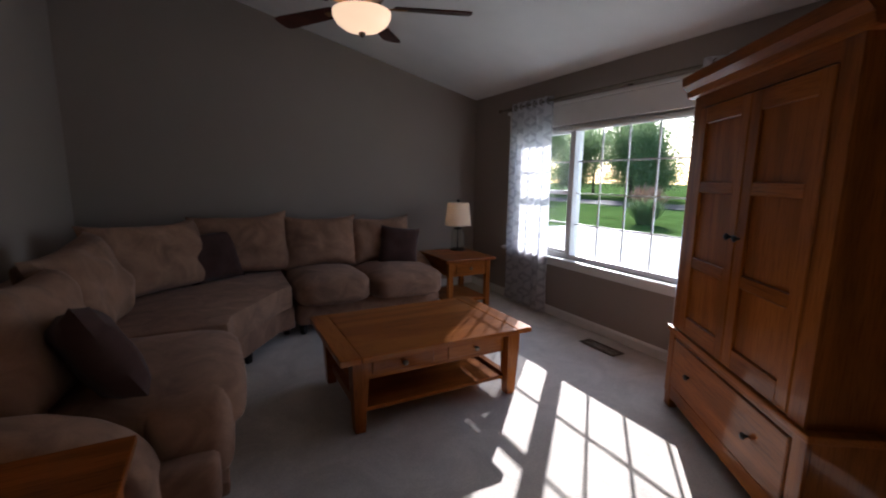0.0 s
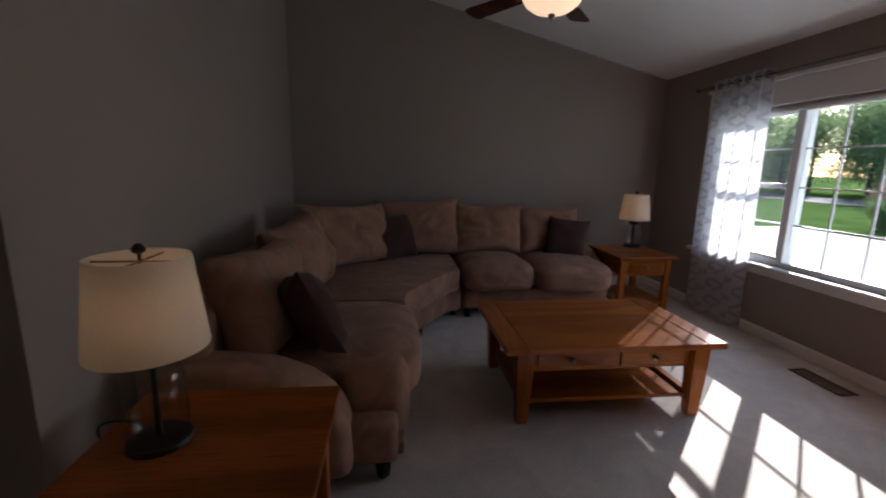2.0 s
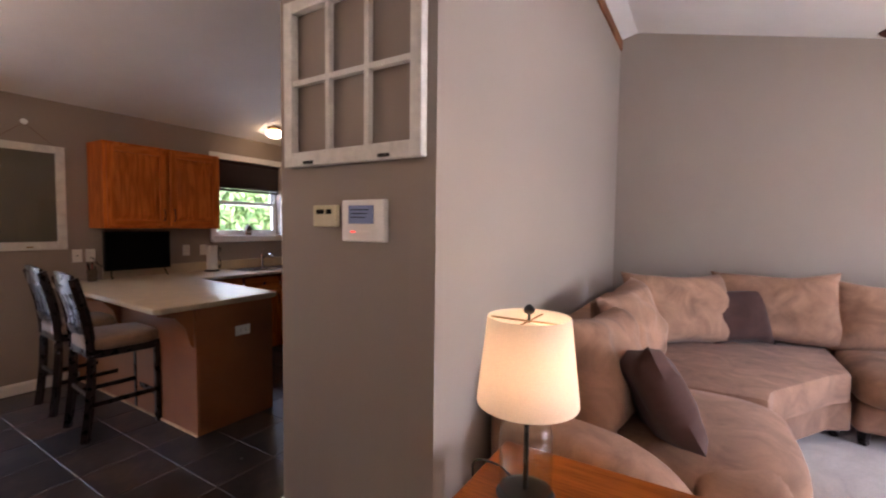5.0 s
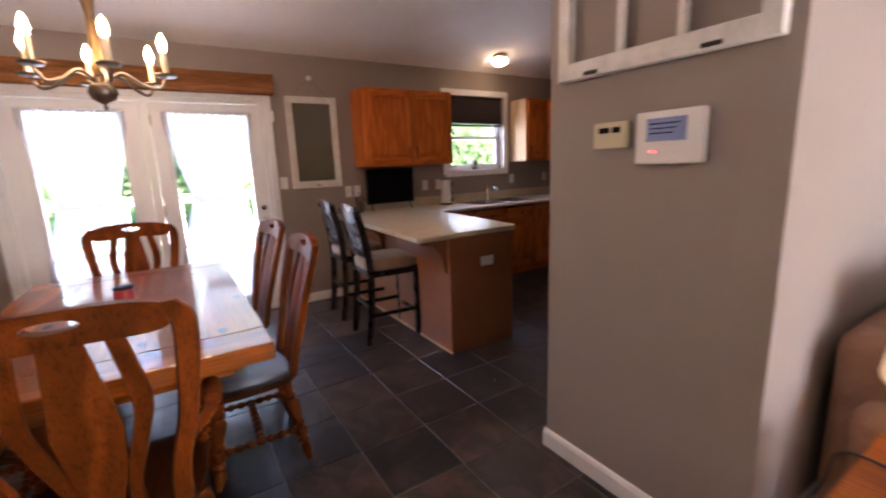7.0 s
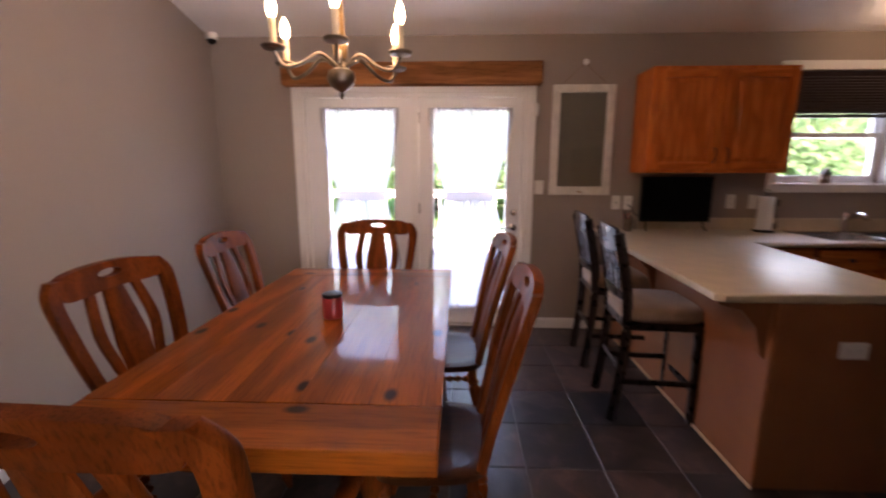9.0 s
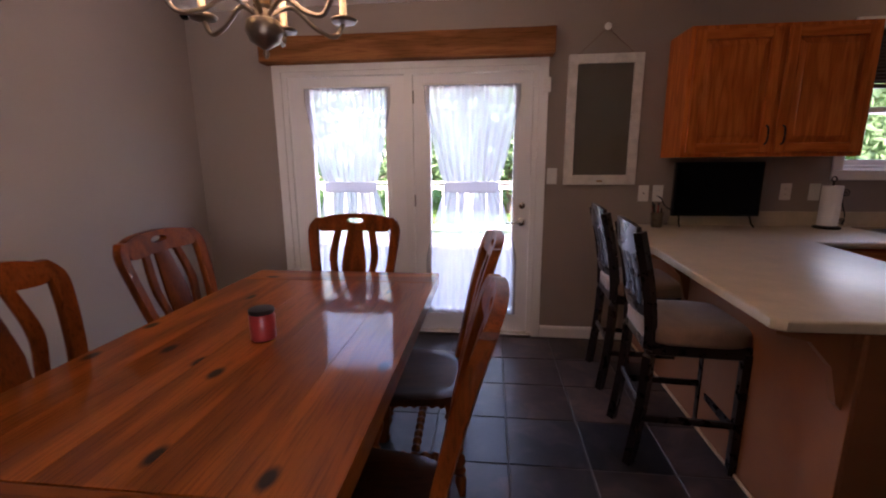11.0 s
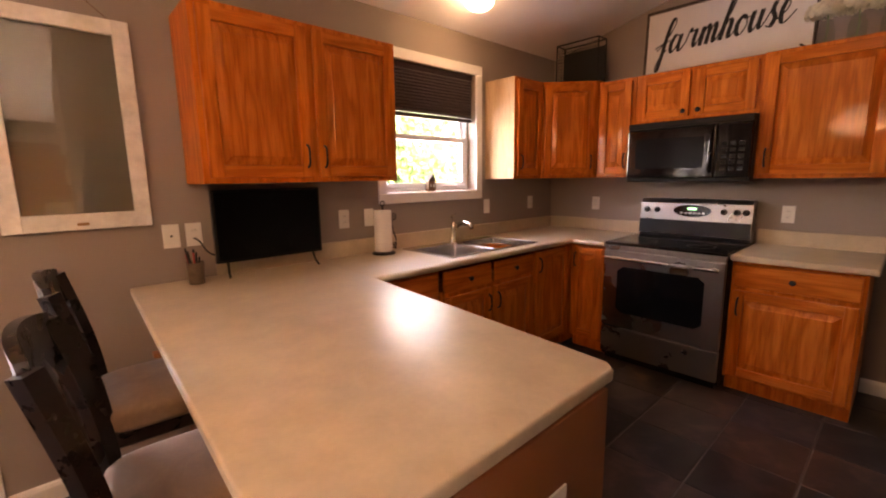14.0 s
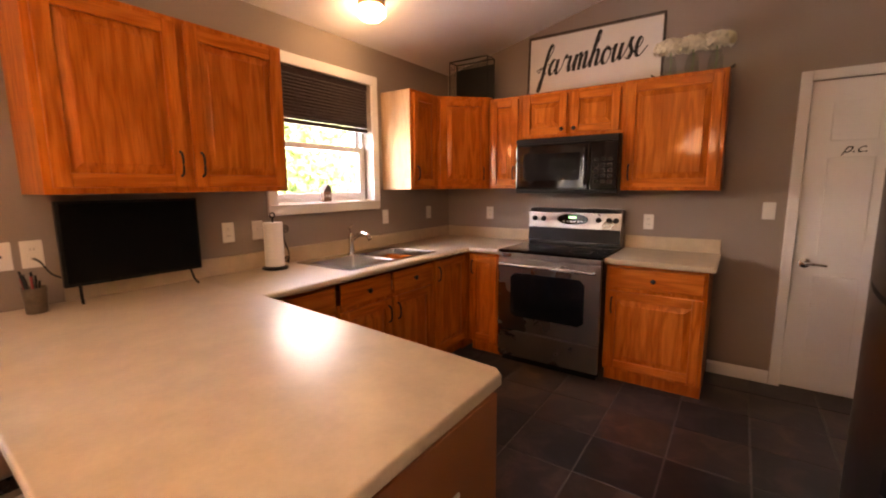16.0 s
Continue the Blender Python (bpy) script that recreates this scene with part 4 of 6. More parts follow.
table_lamp(-.842, 2.02, .60)
table_lamp(2.43, 5.10, .60)
tagged(part("lamp_cord", sweep(curve_pts([(-.90, 2.07, .606), (-.98, 2.12, .606), (-1.06, 2.10, .603), (-1.10, 2.16, .45), (-1.2, 2.2, .2), (-1.25, 2.25, .02)], 6), .004, 6), RUBBER, None, "", True), "black lamp cord running over the end table", "cord")


def armoire():
    t = thing("armoire", Matrix.Translation((1.765, 1.36, 0)) @ Matrix.Rotation(radians(56), 4, "Z"), "tall honey-stained pine armoire with panelled doors over two drawers", "armoire")
    # local x runs along the front; the body lies towards -y
    w, d, h, bh = 1.21, .60, 2.0, .53
    part("body", block(.03, w - .03, -d, -.022, bh, h - .04), ARMPINE, t)
    part("base_body", block(0.0, w, -d - .01, -.02, .09, bh - .02), ARMPINE, t)
    part("base_moulding", block(-.015, w + .015, -d - .012, .012, bh - .03, bh + .004, .008, 2), ARMPINEX, t)
    cor = [(0, h - .09), (.02, h - .085), (.028, h - .05), (.055, h - .02), (.06, h + .03), (-d, h + .03), (-d, h - .09)]
    bm = prism(cor, 0, -.03, w + .03)
    part("cornice", bm, ARMPINEX, t)
    for x0, x1 in ((0, .075), (w - .075, w)):
        part("foot", block(x0, x1, -.10, -.005, 0, .10, .006), ARMPINE, t)
        part("foot", block(x0, x1, -d, -d + .09, 0, .10, .006), ARMPINE, t)
        part("base_stile", block(x0, x1, -.02, 0, .09, bh - .03, .003), ARMPINE, t)
    part("skirt", block(.075, w - .075, -.02, -.004, .07, .16, .003), ARMPINEX, t)
    for x0, x1 in ((.03, .12), (w - .12, w - .03)):
        part("stile", block(x0, x1, -.022, -.002, bh + .004, h - .09), ARMPINE, t)
    part("frieze", block(.12, w - .12, -.022, -.002, h - .16, h - .09), ARMPINEX, t)
    part("drawer_rail", block(.075, w - .075, -.02, -.004, bh - .06, bh - .03), ARMPINEX, t)
    for x0, x1 in ((.085, w - .085),):
        dr = part("drawer", block(x0, x1, -.018, .004, .165, bh - .065, .005), ARMPINEX, t)
        for kx in (.32, w - .32):
            knob(dr, Matrix.Translation((kx, .004, .32)) @ Matrix.Rotation(radians(-90), 4, "X"), IRON)
    for x0, x1, kx in ((.122, w / 2 - .003, w / 2 - .035), (w / 2 + .003, w - .122, w / 2 + .035)):
        zb, zt = bh + .012, h - .165
        sw_ = .075
        rails = [(zb, zb + .10), (zb + .40, zb + .46), (zb + .83, zb + .89), (zt - .09, zt)]
        door = part("door", block(x0 + .01, x1 - .01, -.018, -.010, zb + .01, zt - .01), ARMPINE, t, "three-panel pine door")
        for x in (x0, x1 - sw_):
            part("stile", block(x, x + sw_, -.02, .004, zb, zt, .004), ARMPINE, door)
        for p, q in rails:
            part("rail", block(x0 + sw_ - .002, x1 - sw_ + .002, -.019, .003, p, q, .004), ARMPINEX, door)
        knob(door, Matrix.Translation((kx, .004, 1.17)) @ Matrix.Rotation(radians(-90), 4, "X"), IRON)


armoire()


def fan():
    x, y = .79, 3.47
    zc = roof(x) + .13
    t = thing("ceiling_fan", Matrix.Translation((x, y, -.13)), "ceiling fan with five dark blades and a lit alabaster bowl", "ceiling fan")
    part("canopy", lathe([(.075, zc + .01), (.07, zc - .05), (.03, zc - .08), (.014, zc - .085)], 20), PEWTER, t, "", True)
    part("downrod", lathe([(.013, 2.70), (.013, zc - .08)], 12), PEWTER, t, "", True)
    part("motor", lathe([(.03, 2.735), (.09, 2.72), (.13, 2.70), (.14, 2.66), (.12, 2.625), (.085, 2.605), (.08, 2.575), (.12, 2.565)], 32), PEWTER, t, "antique pewter motor housing", True)
    part("light_bowl", lathe([(.13, 2.575), (.18, 2.565), (.177, 2.535), (.155, 2.50), (.11, 2.468), (.05, 2.452), (.01, 2.45)], 36), BOWL, t, "glowing alabaster glass bowl", True)
    part("bowl_finial", lathe([(.012, 2.453), (.022, 2.445), (.018, 2.43), (.004, 2.418)], 14), PEWTER, t, "", True)
    for k in range(5):
        m = Matrix.Translation((0, 0, 2.60)) @ Matrix.Rotation(radians(FAN_TURN + 72 * k), 4, "Z") @ Matrix.Rotation(radians(11), 4, "X")
        out = [(.21, -.055), (.64, -.072), (.68, -.064), (.69, -.03), (.69, .03), (.68, .064), (.64, .072), (.21, .055), (.195, 0)]
        bl = part("blade", prism(out, 2, -.004, .004), BLADE, t, "", False, m)
        part("blade_iron", block(.10, .28, -.022, .022, -.012, -.0045, .003), BRASS, bl, "", False, m)


FAN_TURN = 53
fan()
vent = thing("floor_vent", Matrix.Translation((2.80, 3.205, .001)), "brown metal floor register in the carpet", "floor vent")
part("frame", ring(bmesh.new(), 0, .006, -.19, .19, -.07, .07, .018, .001), VENTM, vent, "", False, Matrix.Rotation(radians(-90), 4, "Y"))
for k in range(14):
    part("slat", block(-.055, .055, -.165 + k * .0254 - .004, -.165 + k * .0254 + .004, .001, .005), VENTM, vent)


# small things on the armoire
orn = thing("ornament", Matrix.Translation((2.50, 2.14, 2.031)), "small white carved ornament on the armoire", "ornament")
part("body", cushion(.09, .07, .075, 2.4, 6, 0, 3, .01), OLDPAINT, orn, "", True, Matrix.Translation((0, 0, .036)))
part("top", cushion(.05, .045, .06, 2.4, 5, 0, 6, .008), OLDPAINT, orn, "", True, Matrix.Translation((.02, .01, .09)))
lan = thing("iron_lantern", Matrix.Translation((2.20, 1.60, 2.031)), "small black iron lantern on the armoire", "lantern")
part("base", block(-.05, .05, -.05, .05, 0, .012, .003), IRON, lan)
for sx in (-1, 1):
    for sy in (-1, 1):
        part("post", block(sx * .042 - .004, sx * .042 + .004, sy * .042 - .004, sy * .042 + .004, .012, .13), IRON, lan)
part("roof", lathe([(.075, .13), (.03, .17), (.012, .18), (.002, .19)], 4), IRON, lan, "", False, Matrix.Rotation(radians(45), 4, "Z"))


# kitchen
def pull(par, m):
    b = sweep(curve_pts([(0, 0, -.055), (0, -.022, -.042), (0, -.028, 0), (0, -.022, .042), (0, 0, .055)], 5), .0055, 8)
    return part("handle", b, IRON, par, "dark arched pull", True, m)


def panel_door(par, w, h, m, mat=OAK, name="door", flat=False):
    """A raised-panel door in the xz plane, front towards -y, from (0, 0) to (w, h)."""
    s = .058
    c = bmesh.new()
    b = .036
    ring0 = [c.verts.new(p) for p in ((s - .004, -.003, s - .004), (w - s + .004, -.003, s - .004), (w - s + .004, -.003, h - s + .004), (s - .004, -.003, h - s + .004))]
    ring1 = [c.verts.new(p) for p in ((s + b, -.016, s + b), (w - s - b, -.016, s + b), (w - s - b, -.016, h - s - b), (s + b, -.016, h - s - b))]
    for i in range(4):
        c.faces.new((ring0[i], ring0[(i + 1) % 4], ring1[(i + 1) % 4], ring1[i]))
    ring2 = [c.verts.new((v.co.x + (.003 if v.co.x < w / 2 else -.003), -.019, v.co.z + (.003 if v.co.z < h / 2 else -.003))) for v in ring1]
    for i in range(4):
        c.faces.new((ring1[i], ring1[(i + 1) % 4], ring2[(i + 1) % 4], ring2[i]))
    c.faces.new(ring2)
    c.faces.new(ring0[::-1])
    door = part(name, c, mat, par, "raised-panel oak door", False, m)
    for x in (0, w - s):
        part("stile", block(x, x + s, -.021, 0, 0, h, .006, 2), mat, door, "", False, m)
    for z in (0, h - s):
        part("rail", block(s - .001, w - s + .001, -.0205, 0, z, z + s, .006, 2), OAKX, door, "", False, m)
    return door


def upper_cabinet(m, w, z0, z1, doors, label, depth=.30, pulls="in", side=None, hang=True):
    """A wall cabinet: local x along the wall, front at y = -depth."""
    t = thing("wall_cabinet", m, label, "cabinet", "oak wall cabinets")
    part("body", block(0, w, -depth, -.001, z0, z1, .002), OAK, t)
    if side is not None:
        x = -.003 if side < 0 else w + .0005
        part("side_panel", block(x, x + .0025, -depth + .002, -.002, z0 + .002, z1 - .002), OAKPALE, t, "pale unfinished side panel")
    n = doors
    dw = (w - .05 - .035 * (n - 1)) / n
    for k in range(n):
        x = .025 + k * (dw + .035)
        d = panel_door(t, dw, z1 - z0 - .05, Matrix.Translation((x, -depth - .001, z0 + .025)))
        px = x + (dw - .03 if (pulls == "in" and k == 0 and n > 1) or pulls == "right" else .03)
        if z1 - z0 > .5:
            pull(d, Matrix.Translation((px, -depth - .02, z0 + .13)))
        else:
            knob(d, Matrix.Translation((px, -depth - .02, z0 + .06)) @ FACE_S, IRON)
    return t


ON_W = lambda y: Matrix.Translation((W, y, 0)) @ Matrix.Rotation(radians(90), 4, "Z")      # along +y, front to +x
ON_N = lambda x: Matrix.Translation((x, N, 0))
upper_cabinet(ON_W(2.43), 1.05, 1.375, 2.145, 2, "two-door honey oak wall cabinet above the television", .32)
upper_cabinet(ON_W(4.625), .36, 1.37, 2.14, 1, "narrow honey oak wall cabinet beside the sink window", .30, "left", -1)
c = thing("wall_cabinet", Matrix(), "angled honey oak corner wall cabinet", "cabinet", "oak wall cabinets")
part("body", prism([(W + .001, 4.988), (-4.90, 4.988), (-4.575, 5.30), (-4.575, N - .001), (W + .001, N - .001)], 2, 1.37, 2.14), OAK, c)
dl = math.hypot(.325, .312)
m = Matrix.Translation((-4.90, 4.988, 0)) @ Matrix.Rotation(math.atan2(.312, .325), 4, "Z")
d = panel_door(c, dl - .04, .72, m @ Matrix.Translation((.02, -.001, 1.395)))
pull(d, m @ Matrix.Translation((dl - .055, -.02, 1.50)))
upper_cabinet(ON_N(-4.573), .298, 1.37, 2.12, 1, "narrow honey oak wall cabinet beside the microwave", .30, "right")
upper_cabinet(ON_N(-4.273), .79, 1.765, 2.12, 2, "short two-door honey oak cabinet above the microwave", .30)
upper_cabinet(ON_N(-3.48), .615, 1.355, 2.12, 1, "single-door honey oak wall cabinet above the short counter", .32, "left")


def base_cabinet(m, w, fronts, label, depth=.60, mat=OAK, drawer=True, toe=.10, body_top=.86):
    t = thing("base_cabinet", m, label, "cabinet", "oak base cabinets")
    part("body", block(0, w, -depth, -.001, toe, body_top, .002), OAK, t)
    part("toe_kick", block(.002, w - .002, -depth + .06, -.02, 0, toe), OAK, t)
    n = fronts
    dw = (w - .04 - .03 * (n - 1)) / n
    for k in range(n):
        x = .02 + k * (dw + .03)
        if drawer:
            d = part("drawer", block(x, x + dw, -depth - .019, -depth - .001, .70, .84, .006, 2), OAKX, t)
            knob(d, Matrix.Translation((x + dw / 2, -depth - .019, .77)) @ FACE_S, IRON)
        top = .675 if drawer else .84
        d = panel_door(t, dw, top - toe - .02, Matrix.Translation((x, -depth - .001, toe + .02)))
        pull(d, Matrix.Translation((x + (dw - .03 if k % 2 == 0 and n > 1 else .03), -depth - .02, top - .10)))
    return t


base_cabinet(ON_W(2.99) @ Matrix.Translation((0, -.02, 0)), .56, 1, "honey oak base cabinet under the sink counter", .58)
base_cabinet(ON_W(3.555) @ Matrix.Translation((0, -.02, 0)), .92, 2, "two-door honey oak sink base cabinet", .58, body_top=.72)
base_cabinet(ON_W(4.48) @ Matrix.Translation((0, -.02, 0)), .48, 1, "narrow honey oak base cabinet near the corner", .58, drawer=False)
base_cabinet(ON_N(-4.57) @ Matrix.Translation((0, -.02, 0)), .285, 1, "narrow honey oak base cabinet beside the stove", .62, drawer=False)
base_cabinet(ON_N(-3.48) @ Matrix.Translation((0, -.005, 0)), .61, 1, "honey oak base cabinet with one drawer and one door", .59)

bc = thing("base_cabinet", Matrix(), "blind oak corner of the base cabinets", "cabinet", "oak base cabinets")
part("body", block(W + .02, -4.585, 4.962, N - .02, .10, .86), OAK, bc)
part("toe_kick", block(W + .02, -4.64, 4.962, N - .02, 0, .10), OAK, bc)

# peninsula body
pen = thing("peninsula", Matrix(), "oak veneered peninsula base with an outlet on its end", "cabinet")
part("body", block(W + .60, -3.255, 2.335, 2.90, .09, .86), PANELOAK, pen)
part("end_panel", block(-3.254, -3.238, 2.33, 2.90, .0, .86, .002), PANELOAK, pen)
part("back_panel", block(W + .001, -3.24, 2.318, 2.334, .0, .86, .002), PANELOAK, pen)
part("shoe_moulding", block(W + .02, -3.23, 2.306, 2.317, 0, .018, .003), OAKPALE, pen, "pale shoe moulding")
part("toe_kick", block(W + .6, -3.26, 2.335, 2.84, 0, .09), OAK, pen)
bk = [(2.318, .858), (2.318, .60), (2.30, .62), (2.27, .74), (2.20, .82), (2.10, .845), (2.10, .858)]
for bx in (-3.30, -4.35):
    part("bracket", prism(bk, 0, bx, bx + .03), PANELOAK, pen, "curved oak support under the overhang")


def plate(name, m, label, kind="outlet"):
    """A wall plate in the xz plane, front towards -y."""
    t = thing(name, m, label, "wall plate", "")
    part("cover", block(-.036, .036, -.006, -.0005, -.058, .058, .0025, 2), WHITEP, t)
    if kind == "outlet":
        for s in (-1, 1):
            f = part("socket", block(-.017, .017, -.0085, -.006, s * .020 - .013, s * .020 + .013, .002), WHITEP, t)
            for q in (-.006, .006):
                part("slot", block(q - .001, q + .001, -.0088, -.0084, s * .02 - .004, s * .02 + .005), BLACKP, f)
    elif kind == "switch":
        part("toggle", block(-.005, .005, -.016, -.006, -.002, .014, .001), WHITEP, t)
    else:
        part("jack", block(-.005, .005, -.0085, -.006, -.005, .005), BLACKP, t)
    return t


FW = Matrix.Rotation(radians(90), 4, "Z")
for y, z, k, l in ((2.337, 1.125, "jack", "white wall plate with a cable jack"), (2.435, 1.125, "outlet", "white outlet with a plugged-in cord"), (3.285, 1.137, "outlet", "white outlet above the backsplash"), (3.47, 1.135, "switch", "white light switch beside the sink window"), (4.64, 1.145, "switch", "white light switch beside the sink window"), (5.25, 1.15, "outlet", "white outlet above the backsplash")):
    plate("wall_plate", Matrix.Translation((W, y, z)) @ FW, l, k)
plate("wall_plate", Matrix.Translation((W, 1.685, 1.25)) @ FW, "white light switch beside the patio door", "switch")
for x, z, k, l in ((-4.72, 1.14, "outlet", "white outlet above the backsplash"), (-3.325, 1.11, "outlet", "white outlet above the short counter"), (-2.585, 1.215, "switch", "white light switch beside the white door")):
    plate("wall_plate", Matrix.Translation((x, N, z)), l, k)
plate("wall_plate", Matrix.Translation((-3.238, 2.65, .662)) @ FW @ Matrix.Rotation(radians(90), 4, "Y"), "white outlet turned sideways on the peninsula end", "outlet")

# worktop: U shape with a sink cut-out
CT0, CT1 = .862, .90
PS, PN, PE = 2.072, 2.965, -3.232
wt = thing("worktop", Matrix(), "beige laminate worktop that turns round the kitchen", "worktop")


def slab(name, outline):
    b = prism(outline, 2, CT0, CT1)
    bmesh.ops.recalc_face_normals(b, faces=b.faces)
    side = [e for e in b.edges if abs(e.verts[0].co.z - e.verts[1].co.z) < 1e-6]
    bmesh.ops.bevel(b, geom=side, offset=.008, segments=3, profile=.5, affect="EDGES")
    return part(name, b, COUNTER, wt, "", True)


slab("peninsula_top", [(W + .001, PS + .075), (PE - .03, PS), (PE, PS + .03), (PE - .012, PN - .03), (PE - .042, PN), (W + .645, 3.075), (W + .001, 3.075)])
SX0, SX1, SY0, SY1 = W + .085, W + .565, 3.70, 4.56
b = bmesh.new()
for x0, x1, y0, y1 in ((W + .001, W + .645, 3.045, SY0), (W + .001, SX0, SY0, SY1), (SX1, W + .645, SY0, SY1), (W + .001, W + .645, SY1, 4.93), (W + .001, -4.283, 4.93, N - .001)):
    box(b, x0, x1, y0, y1, CT0 + .0005, CT1 - .0006)
part("sink_run_top", b, COUNTER, wt)
part("front_edge", sweep([(W + .645, 3.045, CT0 + .019), (W + .645, 4.93, CT0 + .019)], .018, 10), COUNTER, wt, "", True)
part("front_edge", sweep([(W + .645, 4.93, CT0 + .019), (-4.283, 4.93, CT0 + .019)], .018, 10), COUNTER, wt, "", True)
part("backsplash", block(W + .001, W + .02, 2.52, N - .02, CT1 - .001, CT1 + .10, .005, 2), COUNTER, wt)
part("backsplash", block(W + .001, -4.283, N - .02, N - .001, CT1 - .001, CT1 + .10, .005, 2), COUNTER, wt)
w2 = thing("worktop", Matrix(), "short beige laminate worktop beside the stove", "worktop")
part("top", block(-3.485, -2.835, 4.955, N - .001, CT0, CT1, .008, 3), COUNTER, w2, "", True)
part("backsplash", block(-3.485, -2.84, N - .02, N - .001, CT1 - .001, CT1 + .10, .005, 2), COUNTER, w2)


def sink():
    t = thing("sink", Matrix.Translation(((SX0 + SX1) / 2, (SY0 + SY1) / 2, CT1)), "double-bowl stainless steel drop-in sink", "sink")
    hx, hy = (SX1 - SX0) / 2 + .012, (SY1 - SY0) / 2 + .012
    bm = bmesh.new()
    bowls = [(-hx + .09, hx - .03, -hy + .03, -.02), (-hx + .09, hx - .03, .02, hy - .03)]
    for x0, x1, y0, y1 in ((-hx, -hx + .09, -hy, hy), (hx - .03, hx, -hy, hy), (-hx + .09, hx - .03, -hy, -hy + .03), (-hx + .09, hx - .03, hy - .03, hy), (-hx + .09, hx - .03, -.02, .02)):
        box(bm, x0, x1, y0, y1, -.001, .006, .002)
    part("rim", bm, SINK, t)
    for x0, x1, y0, y1 in bowls:
        b = bmesh.new()
        top = [(x0, y0), (x1, y0), (x1, y1), (x0, y1)]
        lo = [(x0 + .02, y0 + .02), (x1 - .02, y0 + .02), (x1 - .02, y1 - .02), (x0 + .02, y1 - .02)]
        a = [b.verts.new((*p, .004)) for p in top]
        c = [b.verts.new((*p, -.16)) for p in lo]
        for i in range(4):
            b.faces.new((a[i], c[i], c[(i + 1) % 4], a[(i + 1) % 4]))
        b.faces.new(c)
        bmesh.ops.bevel(b, geom=[e for e in b.edges if not e.is_boundary], offset=.02, segments=3, affect="EDGES")
        bowl = part("bowl", b, SINK, t, "", True)
        part("drain", lathe([(.04, -.159), (.038, -.156), (.01, -.157)], 18), CHROME, bowl, "", True, Matrix.Translation(((x0 + x1) / 2, (y0 + y1) / 2, 0)))


sink()
fc = thing("faucet", Matrix.Translation((W + .125, 4.13, CT1 + .006)), "chrome pull-out kitchen faucet", "faucet")
part("base", lathe([(.03, 0), (.03, .008), (.022, .014), (.019, .06), (.019, .12), (.014, .15), (.01, .155)], 18), CHROME, fc, "", True)
part("spout", sweep(curve_pts([(0, 0, .09), (.08, 0, .15), (.16, 0, .15), (.19, 0, .12)], 6), [.014] * 12 + [.016] * 7, 10), CHROME, fc, "", True)
part("lever", sweep([(0, 0, .15), (-.02, 0, .19), (.02, 0, .215)], [.008, .007, .006], 8), CHROME, fc, "", True)


